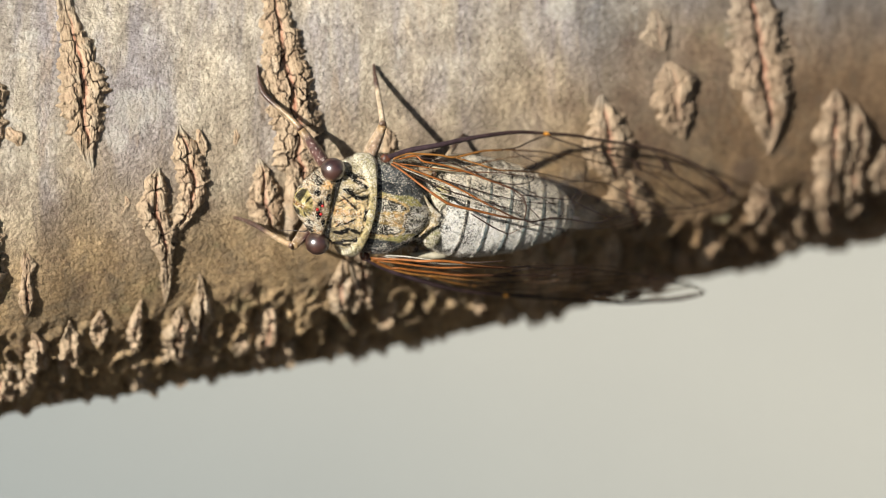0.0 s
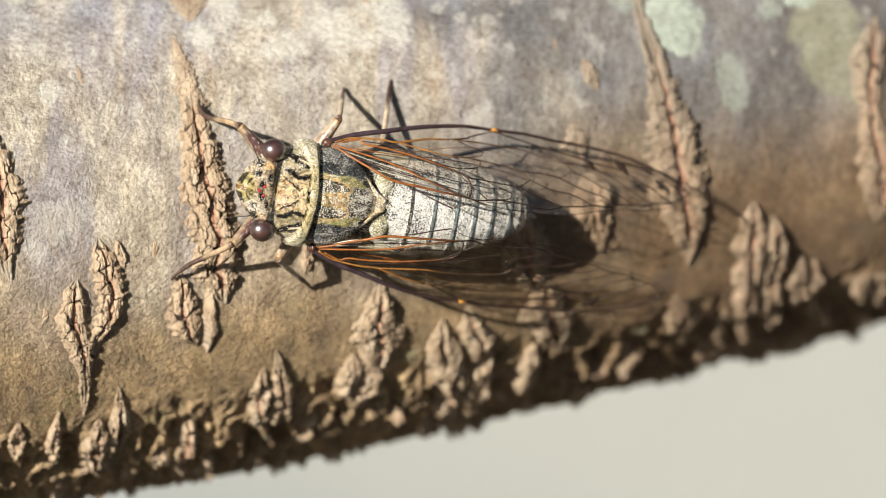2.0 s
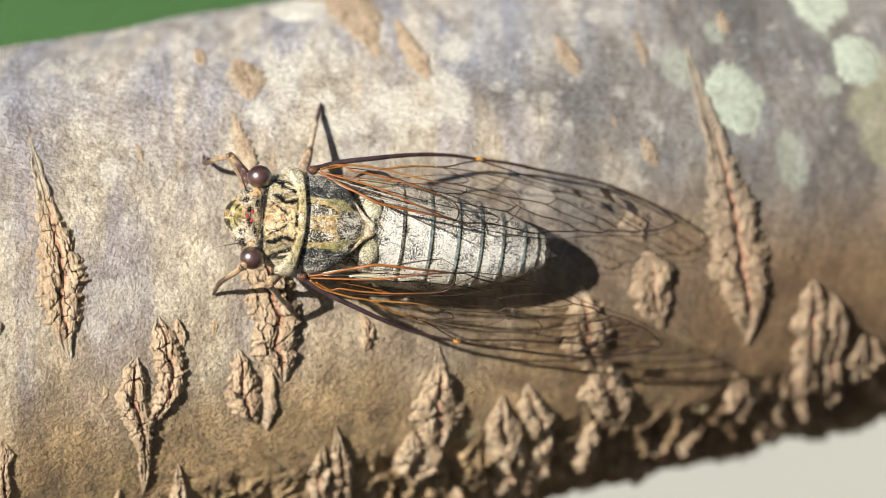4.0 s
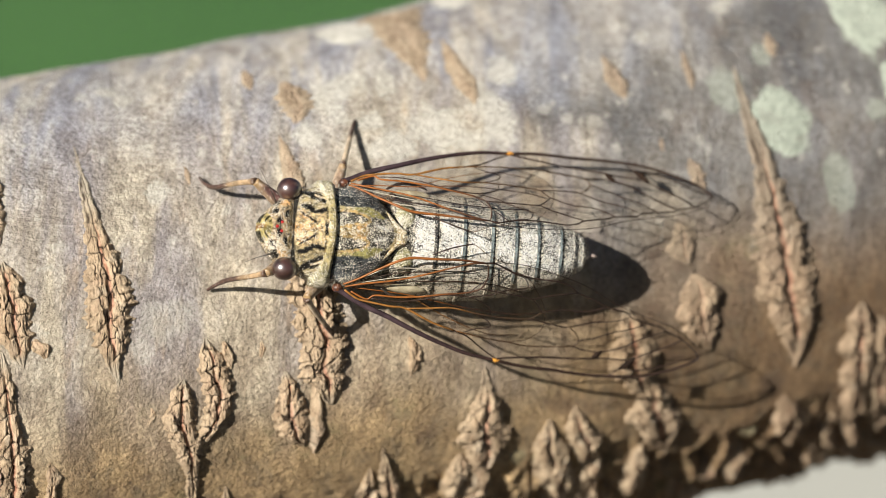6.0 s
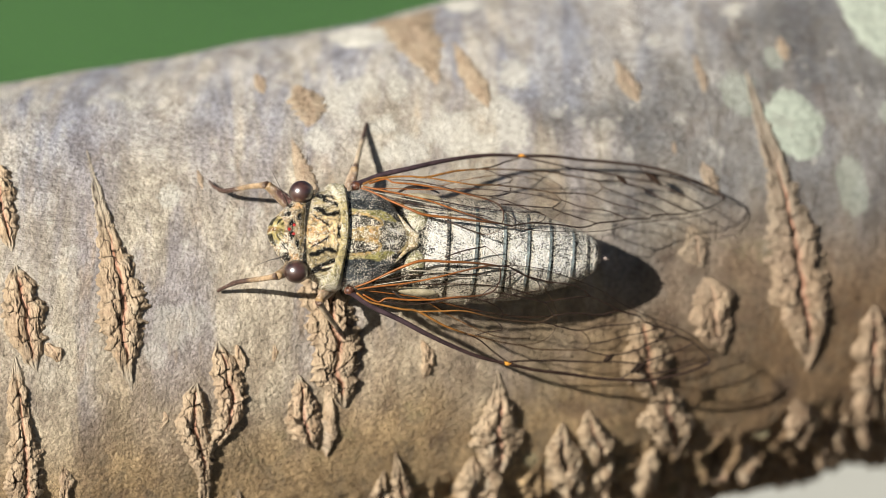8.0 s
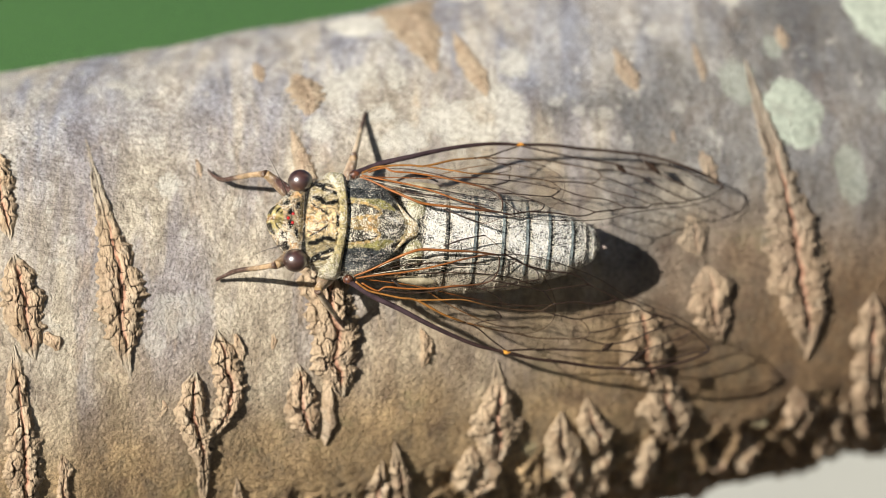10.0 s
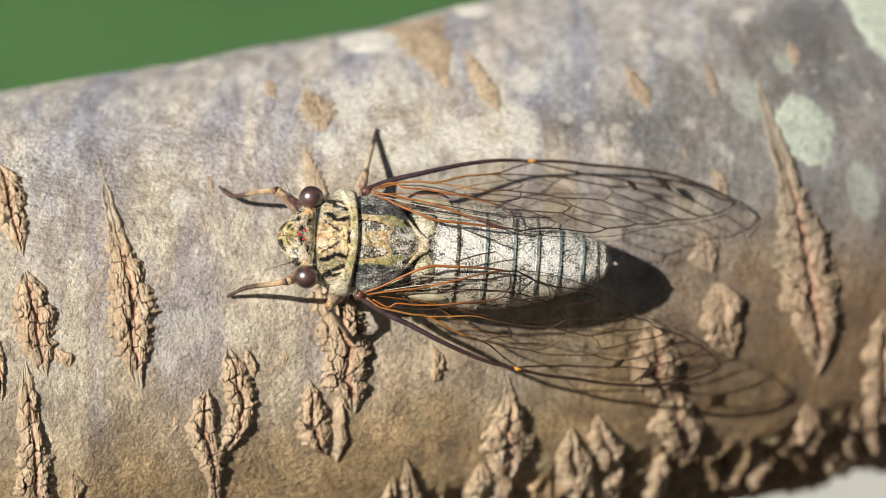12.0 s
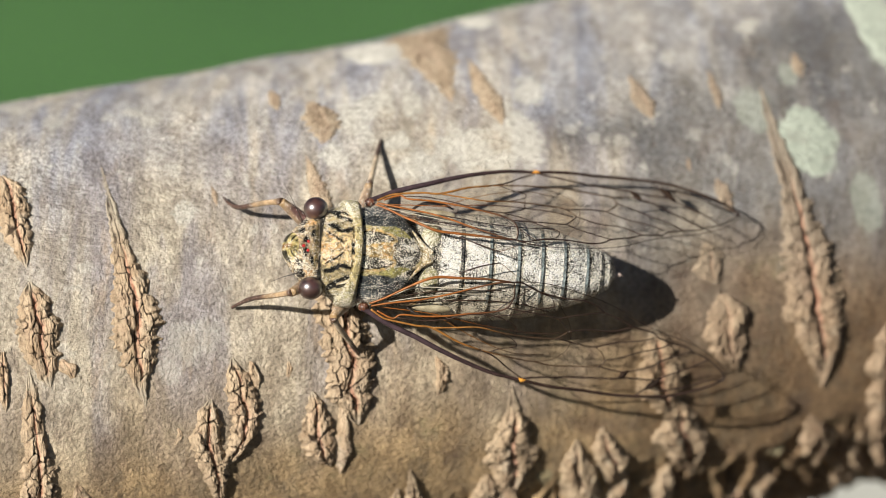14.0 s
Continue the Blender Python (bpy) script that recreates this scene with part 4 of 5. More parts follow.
edge_z = curve((3, 1.87), (-1, 1.2), (-4, 0.5), (-8, -0.45), (-12.85, -1.6), (-19, -2.75), (-26, -3.55), (-30, -3.9), (-34, -4.2))
outer = curve((3.4, 4.8), (2.5, 5.3), (0.4, 6.5), (-2.3, 7.5), (-5.0, 8.6), (-7.8, 9.6), (-10.6, 10.3), (-13.4, 10.8), (-16.3, 11.1), (-19.2, 11.3),
              (-22.0, 11.4), (-24.8, 11.4), (-27.7, 11.2), (-29.9, 10.7), (-32.2, 9.9), (-33.6, 9.1), (-33.9, 8.7))
inner = curve((3.4, 4.6), (2.3, 4.55), (1.0, 3.9), (-0.7, 2.9), (-2.2, 2.1), (-3.6, 1.7), (-5.9, 1.2), (-7.5, 0.5), (-9.4, 0.0), (-11.1, 1.0), (-13.6, 1.5), (-15.8, 1.7),
              (-18.8, 2.3), (-21.6, 3.1), (-24.5, 4.4), (-27.4, 5.3), (-29.7, 5.9), (-32.0, 6.9), (-33.5, 8.1), (-33.9, 8.6))


def roof(x, y):
    return edge_z(x) + (0.58 - 0.20 * step(-9, -28, x)) * (edge_y(x) - y) + 0.07 * np.sin(x * 0.8 + y * 1.4)


def on_wing(pts, side, lift=0.0):
    """Wing plan points to the wing's own space, with its root at the origin."""
    p = np.array(pts, float)
    x, y = p[..., 0], p[..., 1]
    q = np.stack([x, y, roof(x, y) + lift], -1) - ROOT
    return q * np.array([1, side, 1])


def build_forewing(cicada, side):
    xs = np.concatenate([np.linspace(3.4, 1.0, 12), np.linspace(0.6, -31.5, 90), np.linspace(-31.7, -33.7, 16)])
    t, x = np.meshgrid(np.linspace(0, 1, 18), xs, indexing="ij")
    sheet = np.stack([x, inner(x) + (outer(x) - inner(x)) * t], -1)
    wing = part("forewing", grid_mesh("forewing", on_wing(sheet.swapaxes(0, 1), side) * MM), MEMBRANE, cicada,
                "clear veined forewing held roof-like over the body")

    def vein(pts, radius, material, name="vein", label=""):
        part(name, rod(name, on_wing(smooth_line(pts), side, 0.02), np.multiply(radius, 1.15 if material is DARK else 1.0 if material is COSTA else 0.85)), material, wing, label)

    vein([(3.0, 5.2), (2.4, 5.35), (0.4, 6.4), (-2.3, 7.4), (-5.0, 8.5), (-7.8, 9.5), (-10.6, 10.3), (-13.4, 10.7)], (0.27, 0.27, 0.24, 0.2, 0.15), COSTA, "costa", "thick dark purple-brown leading edge")
    vein([(-13.4, 10.7), (-16.3, 11.1), (-19.2, 11.2), (-22.1, 11.4), (-24.8, 11.4), (-27.7, 11.2), (-29.9, 10.7), (-32.2, 9.9), (-33.6, 9.1), (-33.5, 8.5)], (0.14, 0.13, 0.12, 0.1), DARK, "costa")
    vein([(-12.9, 10.6), (-13.4, 10.7), (-13.8, 10.7)], (0.12, 0.26, 0.12), NODE, "wing_node", "amber wing node")
    vein([(-33.5, 8.5), (-31.8, 7.3), (-30.0, 6.7), (-29.7, 6.4), (-27.7, 6.0), (-26.3, 5.6), (-25.8, 5.2), (-23.7, 4.8), (-22.8, 4.4), (-20.6, 3.7), (-19.8, 3.2), (-18.5, 2.8), (-15.9, 2.7), (-13.6, 2.3), (-12.0, 1.7), (-11.0, 1.7)], 0.06, DARK)
    vein([(-33.7, 9.1), (-33.8, 8.4), (-32.0, 6.9), (-29.7, 5.9), (-27.4, 5.3), (-24.5, 4.4), (-21.6, 3.1), (-18.8, 2.3), (-15.8, 1.7), (-13.6, 1.5), (-11.2, 1.6)], 0.032, DARK)
    vein([(2.1, 5.2), (0.9, 5.9), (-0.0, 6.1), (-2.3, 6.4), (-3.9, 6.5), (-6.6, 7.6), (-8.9, 8.2)], (0.14, 0.12, 0.12, 0.13, 0.10), AMBER)
    vein([(-8.9, 8.2), (-10.3, 8.7), (-11.7, 9.6), (-13.3, 10.5)], (0.07, 0.055), DARK)
    vein([(-8.9, 8.2), (-12.2, 8.7), (-14.5, 8.9), (-16.2, 9.1), (-18.4, 9.0), (-20.7, 8.8), (-21.3, 8.2), (-20.9, 7.5), (-20.2, 7.0)], (0.08, 0.06), AMBER)
    vein([(-9.7, 8.3), (-10.8, 7.9), (-11.9, 7.7), (-12.3, 7.5), (-11.9, 7.0), (-10.5, 6.4)], 0.04, DARK)
    vein([(-3.9, 6.5), (-6.0, 6.3), (-8.3, 6.1), (-10.5, 6.4), (-12.8, 6.6), (-14.7, 6.6), (-16.1, 6.5), (-17.2, 5.8)], (0.09, 0.08, 0.06), AMBER)
    vein([(-16.1, 6.5), (-18.6, 6.9), (-20.2, 7.0), (-22.4, 6.4), (-24.6, 6.1), (-26.0, 5.7)], 0.05, DARK)
    vein([(-21.3, 8.2), (-23.0, 7.8), (-24.6, 7.2), (-26.5, 6.7), (-27.9, 6.1)], 0.05, DARK)
    vein([(-17.2, 5.8), (-19.4, 5.4), (-21.7, 5.4), (-23.7, 4.8)], 0.05, DARK)
    vein([(-17.2, 5.8), (-16.6, 5.1), (-16.2, 4.7), (-17.0, 4.4), (-18.8, 4.0), (-20.6, 3.7)], 0.05, DARK)
    vein([(-16.2, 4.7), (-15.1, 4.5), (-13.1, 4.3), (-10.7, 4.1)], 0.05, DARK)
    vein([(1.5, 5.3), (-0.0, 5.9), (-0.8, 5.5), (-2.8, 5.5), (-5.0, 5.3), (-7.2, 4.9), (-9.3, 4.6), (-10.7, 4.1), (-11.2, 3.2), (-11.2, 2.3), (-11.0, 1.7)], (0.11, 0.11, 0.10, 0.09, 0.07), ORANGE)
    vein([(-0.4, 5.8), (-2.8, 5.9), (-5.0, 5.6), (-7.2, 5.0), (-9.3, 4.9), (-10.5, 5.1), (-11.9, 5.7), (-12.1, 6.4)], 0.045, DARK)
    vein([(-9.9, 4.9), (-11.8, 4.6), (-13.1, 4.1), (-15.1, 3.7), (-15.4, 3.5), (-15.0, 2.8), (-13.7, 2.4)], 0.04, DARK)
    vein([(-9.5, 4.7), (-10.6, 3.7), (-12.0, 2.7), (-12.9, 2.1)], 0.04, DARK)
    vein([(-13.4, 10.6), (-14.3, 10.4), (-16.2, 10.2), (-19.1, 10.0), (-21.9, 9.9), (-24.2, 9.7), (-26.5, 9.7), (-27.1, 9.6)], (0.08, 0.06), DARK)
    vein([(-20.7, 8.8), (-22.4, 9.1), (-23.8, 9.1), (-25.9, 8.5), (-27.5, 7.6), (-29.9, 6.7)], 0.055, DARK)
    vein([(-24.8, 11.4), (-25.9, 10.5), (-27.1, 9.6), (-28.2, 9.0), (-30.4, 8.1), (-31.8, 7.3)], 0.06, DARK)
    vein([(-25.9, 10.5), (-27.7, 10.6), (-29.9, 10.1), (-32.2, 9.3), (-33.6, 9.1)], 0.055, DARK)
    vein([(-22.9, 9.8), (-23.4, 9.4), (-23.9, 9.0)], (0.14, 0.34, 0.12), SMOKE, "wing_spot", "dark smoky spot on a crossvein")
    vein([(-25.8, 10.6), (-26.6, 10.1), (-27.3, 9.4)], (0.14, 0.42, 0.16), SMOKE, "wing_spot", "dark smoky spot on a crossvein")
    vein([(2.3, 4.7), (1.0, 4.1), (-0.7, 3.1), (-2.2, 2.3), (-3.6, 1.8), (-6.0, 1.7), (-8.5, 1.6), (-11.0, 1.7)], (0.10, 0.13, 0.16, 0.14, 0.10), ORANGE)
    vein([(2.1, 4.9), (0.4, 4.5), (-2.3, 4.0), (-4.9, 3.3), (-7.6, 2.4), (-9.7, 1.8), (-10.8, 1.7)], (0.11, 0.10, 0.09), ORANGE)
    vein([(-5.6, 1.3), (-7.5, 0.5), (-9.4, 0.0)], (0.06, 0.05), DARK)
    vein([(-9.3, 0.0), (-9.9, 0.3), (-11.1, 1.0), (-12.6, 1.5)], 0.03, AMBER)
    return wing


def build_hindwing(cicada, side):
    far = curve((2, 5.0), (-1, 5.8), (-5, 7.2), (-10, 8.5), (-14, 8.9), (-16.4, 8.4), (-17.4, 7.6), (-17.7, 6.6))
    near = curve((2, 4.6), (-1, 3.4), (-5, 2.2), (-10, 1.7), (-13, 2.0), (-15.2, 2.6), (-16.5, 3.9), (-17.4, 5.2), (-17.7, 6.4))
    t, x = np.meshgrid(np.linspace(0, 1, 10), np.linspace(2, -17.7, 60), indexing="ij")
    sheet = np.stack([x, near(x) + (far(x) - near(x)) * t], -1)
    wing = part("hindwing", grid_mesh("hindwing", on_wing(sheet.swapaxes(0, 1), side, -0.55) * MM), MEMBRANE, cicada, "small clear hindwing folded under the forewing")

    def vein(pts, radius, material):
        part("vein", rod("vein", on_wing(smooth_line(pts), side, -0.53), radius, 6), material, wing)

    vein([(-14, 8.9), (-16.1, 8.5), (-17.4, 7.6), (-17.7, 6.5), (-17.4, 5.2), (-16.5, 3.9), (-15.2, 2.6), (-13, 2.0)], 0.035, AMBER)
    vein([(1.6, 4.8), (-3, 4.1), (-8, 3.6), (-12, 3.6), (-15, 4.1)], 0.05, DARK)
    vein([(1.4, 4.9), (-4, 5.2), (-9, 5.9), (-14, 6.2), (-17, 5.9)], 0.05, ORANGE)
    vein([(1.2, 4.4), (-2.5, 3.3), (-6, 2.9), (-10, 2.5)], 0.045, DARK)
    vein([(-4, 5.2), (-8, 7.0), (-12, 8.2), (-15.3, 8.1)], 0.04, AMBER)
    vein([(1.0, 4.2), (-1.5, 3.0), (-4, 2.7), (-7.2, 2.6)], 0.05, HAIR)
    vein([(1.0, 4.5), (-2.5, 3.7), (-6, 3.2), (-9.2, 2.9)], 0.04, HAIR)
    return wing


TERGITES = (-3.6, -6.1, -8.8, -11.5, -13.8, -16.0, -18.3, -19.8, -20.7)
belly_w = curve((-2.5, 3.7), (-4, 4.55), (-6.6, 4.9), (-9, 4.9), (-11.6, 4.55), (-14, 4.1), (-16.4, 3.4), (-18.5, 2.6), (-20.1, 1.8), (-21.0, 1.15))
belly_t = curve((-2.5, 3.0), (-4, 3.5), (-6.6, 3.8), (-9, 3.8), (-11.6, 3.6), (-14, 3.35), (-16.4, 2.95), (-18.5, 2.45), (-20.1, 1.9), (-21.0, 1.45))
belly_b = curve((-2.5, -3.0), (-6.6, -3.4), (-11.6, -3.2), (-16.4, -2.3), (-20.1, -0.9), (-21.0, -0.3))


def build_abdomen(cicada):
    made = []
    for k, (a, b) in enumerate(zip(TERGITES[:-1], TERGITES[1:])):
        xs = np.concatenate([np.linspace(a + 0.55, a + 0.05, 4), np.linspace(a - 0.05, b + 0.30, 18), np.linspace(b + 0.27, b - 0.06, 10)])
        flare = lambda x: np.where(x > a, -0.14, 0.0) + 0.10 * step(a, b, x) + 0.07 * step(b + 0.30, b + 0.20, x) + 0.10 * np.sin(np.pi * np.clip((a - x) / (a - b), 0, 1))
        pts = tube_rows(xs, lambda x: belly_w(x) + flare(x), lambda x: belly_t(x) + flare(x), lambda x: belly_b(x) - flare(x), 110, 0.92)

        def pigment(p, a=a, b=b, k=k):
            pig = fill(p, (0.07, 0.068, 0.06), 0.81 if k < 6 else 0.74)
            x, y = p[..., 0], np.abs(p[..., 1])
            paint(pig, step(b + 0.27, b + 0.19, x), *((STEEL, 0.16) if 0 < k < 6 else ((0.05, 0.05, 0.05), 0.4)))
            # Ring shading put into pigment: darker front margin and flanks, less dust.
            paint(pig, step(a - 0.55, a - 0.1, x + 0.25 * perlin(p[..., 1] / 0.8, x / 0.8, 85 + k)), (0.07, 0.065, 0.06), 0.56)
            paint(pig, step(0.62, 0.95, y / belly_w(x)), (0.09, 0.085, 0.075), 0.72)
            paint(pig, blot(p, (a + b) / 2, belly_w(np.array((a + b) / 2)) * 0.83, 0.7, 0.5, 0, seed=50 + k), (0.07, 0.065, 0.055), 0.74)
            paint(pig, step(-0.4, -1.4, p[..., 2]), (0.10, 0.085, 0.065), 0.45)
            return pig

        made.append((shell("abdomen_segment", pts, pigment, cicada, "silvery dusted abdomen ring with a steel-blue hind rim"), (a + b) / 2))
    tip = tube_rows(np.linspace(-19.8, -21.3, 14), curve((-19.8, 1.7), (-20.7, 1.25), (-21.2, 0.6), (-21.3, 0.3)), curve((-19.8, 1.85), (-20.7, 1.5), (-21.3, 0.95)),
                    curve((-19.8, -0.6), (-20.7, 0.0), (-21.3, 0.55)), 48)
    made.append((shell("abdomen_tip", tip, lambda p: fill(p, (0.20, 0.18, 0.16), 0.55), cicada), -20.6))
    spike = part("tail_spine", rod("tail_spine", [(-21.1, 0.15, 0.75), (-21.7, 0.2, 0.75), (-22.1, 0.25, 0.72)], (0.26, 0.2, 0.05), 10), PINK, cicada, "pale pinkish tail spine")
    made.append((spike, -21.2))
    return made


def build_leg(cicada, kind, upper, lower, side):
    """Thigh with its shin and foot; both run along their own x axis."""
    xs = np.linspace(0, upper, 24)
    pts = tube_rows(xs, curve((0, 0.42), (0.3 * upper, 0.66), (0.8 * upper, 0.50), (upper, 0.40)), curve((0, 0.5), (0.3 * upper, 0.82), (0.8 * upper, 0.55), (upper, 0.42)),
                    curve((0, -0.5), (0.3 * upper, -0.75), (0.8 * upper, -0.5), (upper, -0.4)), 28, 1.0)

    def thigh(p):
        pig = fill(p, (0.26, 0.185, 0.12) if kind == "fore_leg" else (0.40, 0.30, 0.20), 0.85)
        stripe = step(0.25, 0.5, p[..., 2]) * step(upper * 0.9, upper * 0.75, p[..., 0])
        paint(pig, stripe * (1.0 if kind == "fore_leg" else 0.45), (0.10, 0.05, 0.045), 0.9)
        paint(pig, step(upper * 0.88, upper * 0.96, p[..., 0]), (0.30, 0.20, 0.10), 0.3)
        return pig

    leg = shell(kind, pts, thigh, cicada, "tan and dark striped leg gripping the bark", LEG)
    shin_end = lower * 0.62
    bow = 0.0 if kind != "fore_leg" else 1.0 if side < 0 else -0.35
    line = smooth_line([(0, 0, 0), (0.25 * lower, 0.35 * bow, 0.08), (shin_end, bow, 0.0), (0.84 * lower, 0.55 * bow, -0.05), (0.97 * lower, 0, 0.03)], 8)
    pts = np.stack([tube_rows(np.array([x]), lambda v: v * 0 + r, lambda v: v * 0 + z + r, lambda v: v * 0 + z - r, 14, 1.0)[0] + (0, y, 0)
                    for (x, y, z), r in zip(line, np.interp(np.linspace(0, 1, len(line)), (0, 0.1, 0.5, 0.62, 0.66, 1.0), (0.38, 0.28, 0.23, 0.24, 0.19, 0.16)))])

    def shin(p):
        pig = fill(p, (0.34, 0.24, 0.14) if kind == "fore_leg" else (0.46, 0.37, 0.26), 0.6)
        dark = 0.32 if kind == "fore_leg" else 0.50
        paint(pig, step(lower * dark, lower * (dark + 0.16), p[..., 0]), (0.07, 0.04, 0.03), 0.25)
        paint(pig, step(0.6, 0.2, p[..., 0]), (0.10, 0.06, 0.04), 0.3)
        return pig

    tibia = shell("tibia", pts, shin, leg, "slender tan shin darkening to the foot", LEG)
    return leg, tibia


LEGS = {
    "fore_right": ((7.0, -2.2, -0.9), 4.9, 7.9), "fore_left": ((7.0, 2.2, -0.9), 4.9, 7.9),
    "mid_right": ((3.4, -3.2, -1.4), 4.6, 8.2), "mid_left": ((3.4, 3.2, -1.4), 4.6, 8.2),
    "hind_right": ((0.4, -3.0, -1.8), 4.4, 8.6), "hind_left": ((0.4, 3.0, -1.8), 4.4, 8.6),
}


def build_cicada():
    cicada = new("cicada")
    tagged(cicada, "mottled olive and silver cicada crawling on the bark", "insect")
    flat = lambda v: (lambda x: np.zeros_like(x) + v)
    # thorax underside
    pts = tube_rows(np.linspace(7.0, -3.6, 40), curve((7.0, 2.6), (5.5, 3.9), (2.0, 4.4), (-1.0, 4.2), (-3.6, 3.6)), curve((7.0, 2.0), (4, 2.4), (-3.6, 2.6)),
                    curve((7.0, -1.8), (3, -3.2), (-3.6, -3.0)), 64)
    shell("thorax", pts, lambda p: fill(p, (0.12, 0.095, 0.06), 0.40), cicada, "dark dusted thorax underside")
    # pronotum with its furrows
    xs = np.linspace(7.62, 3.95, 90)
    pts = tube_rows(xs, curve((7.62, 3.55), (7.3, 3.85), (6.3, 4.15), (5.0, 4.75), (3.7, 4.95)), curve((7.62, 3.05), (7.3, 3.42), (6.0, 3.78), (3.7, 4.12)), flat(-1.0), 220, 0.80)
    x, y = pts[..., 0], np.abs(pts[..., 1])
    furrow = np.exp(-((y - (1.0 + (6.9 - x) * 0.62)) / 0.16) ** 2) + 0.8 * np.exp(-((y - (2.5 + (6.9 - x) * 0.40)) / 0.18) ** 2)
    pts[..., 2] -= 0.30 * furrow * step(7.4, 6.9, x) * step(4.1, 4.7, x) * (pts[..., 2] > 0.8)
    pts[..., 2] += 0.10 * perlin(pts[..., 0] / 0.8, pts[..., 1] / 0.8, 61) * (pts[..., 2] > 0.8)
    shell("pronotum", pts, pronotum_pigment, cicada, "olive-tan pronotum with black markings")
    # collar band
    xs = np.linspace(4.26, 3.44, 26)
    pts = tube_rows(xs, curve((4.26, 4.80), (4.06, 5.06), (3.64, 5.12), (3.44, 4.85)), curve((4.26, 3.98), (4.12, 4.30), (3.62, 4.34), (3.44, 4.02)), flat(-0.9), 160, 0.80)
    out = np.abs(pts[..., 1]) / 5
    pts[..., 0] = 3.85 + (pts[..., 0] - 3.85) * (1 + 1.7 * out ** 4) + 0.85 * out ** 2 - 0.02
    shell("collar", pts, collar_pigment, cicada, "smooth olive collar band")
    # mesonotum
    xs = np.linspace(3.6, -2.6, 110)
    pts = tube_rows(xs, curve((3.6, 4.45), (2.0, 4.60), (0.5, 4.25), (-0.8, 3.35), (-1.8, 2.3), (-2.6, 1.75)), curve((3.6, 3.8), (2, 4.25), (0.5, 4.38), (-1, 4.2), (-2.6, 3.55)), flat(0.2), 220, 0.84)
    pts[..., 2] += 0.07 * perlin(pts[..., 0] / 0.9, pts[..., 1] / 0.9, 63) * (pts[..., 2] > 1)
    shell("mesonotum", pts, meso_pigment, cicada, "slate mesonotum with olive stripes and silver dust")
    shell("scutellum", ellipsoid((-2.55, 0, 2.95), (1.15, 1.25, 0.70), 40, 60), lambda p: fill(p, (0.44, 0.34, 0.19), 0.58), cicada, "tan raised scutellum", caps=False)
    back = tube_rows(np.linspace(-1.6, -4.0, 20), curve((-1.6, 3.6), (-4.0, 4.3)), curve((-1.6, 3.2), (-4.0, 3.45)), flat(-2.5), 90)
    shell("metanotum", back, lambda p: fill(p, (0.06, 0.055, 0.045), 0.52), cicada)
    for side in (-1, 1):
        arm = rod("scutellum_arm", smooth_line([(-0.7, side * 2.75, 3.2), (-1.5, side * 1.85, 3.55), (-2.3, side * 0.95, 3.58), (-3.2, side * 0.35, 3.45)], 8), (0.06, 0.15, 0.22, 0.26), 16)
        part("scutellum_arm", colored(arm, "pigment", np.tile((0.46, 0.35, 0.18, 0.62), (len(arm.vertices), 1))), SHELL, cicada, "raised tan arm of the scutellum cross")
        lobe = ellipsoid((-3.15, side * 1.95, 2.85), (1.0, 1.35, 0.72), 36, 48)
        shell("metanotal_lobe", lobe, lambda p: fill(p, (0.30, 0.28, 0.15), 0.66), cicada, "silver-dusted olive lobe behind the scutellum", caps=False)
        cover = grid_mesh("tymbal_cover", ellipsoid((-3.7, side * 4.55, 1.55), (1.9, 0.42, 0.55), 30, 36) * MM, True)
        part("tymbal_cover", cover, CREAM, cicada, "pale cream tymbal cover")
        rim = rod("tymbal_rim", smooth_line([(-1.3, side * 4.75, 2.0), (-2.4, side * 5.35, 1.95), (-4.0, side * 5.5, 1.75), (-5.3, side * 5.15, 1.5)], 8), (0.10, 0.17, 0.17, 0.08), 12)
        part("tymbal_rim", rim, BRISTLE, cicada, "shiny black rim of the tymbal")
    # head
    xs = np.concatenate([np.linspace(7.45, 9.6, 40), np.linspace(9.65, 10.5, 14)])
    pts = tube_rows(xs, curve((7.45, 3.7), (8.0, 3.75), (8.6, 3.2), (9.2, 2.55), (9.8, 1.9), (10.3, 1.25), (10.5, 0.8)), curve((7.45, 3.15), (7.9, 3.42), (8.8, 3.40), (9.6, 3.05), (10.5, 2.2)),
                    curve((7.45, -0.8), (9.5, -0.6), (10.5, 0.4)), 150, 0.88)
    pts[..., 2] += 0.12 * perlin(pts[..., 0] / 0.6, pts[..., 1] / 0.6, 65) * (pts[..., 2] > 1.2)
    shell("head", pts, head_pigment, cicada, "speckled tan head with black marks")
    shell("face", ellipsoid((9.55, 0, 1.7), (1.28, 1.55, 1.5), 60, 90), clypeus_pigment, cicada, "swollen yellow face with black ribs", SHELL, caps=False)
    for side in (-1, 1):
        eye = grid_mesh("eye", ellipsoid((7.95, side * 3.80, 2.45), (1.16, 1.10, 1.12)) * MM, True)
        part("eye", eye, EYE_MAT, cicada, "glossy dark brown bulging eye")
        part("ocellus", grid_mesh("ocellus", ellipsoid((8.55, side * 0.42, 3.36), (0.16, 0.16, 0.16), 12, 16) * MM, True), RED_GEM, cicada, "tiny shiny red ocellus")
        part("antenna", rod("antenna", smooth_line([(9.15, side * 2.4, 2.4), (9.4, side * 2.8, 2.9), (10.3, side * 4.1, 3.6), (11.2, side * 5.5, 3.9)] if side < 0 else [(9.15, 2.4, 2.4), (9.5, 2.6, 2.6), (10.6, 2.9, 2.0), (11.6, 3.3, 1.2)]), (0.11, 0.06, 0.03, 0.018)), BRISTLE, cicada, "fine black bristle antenna")
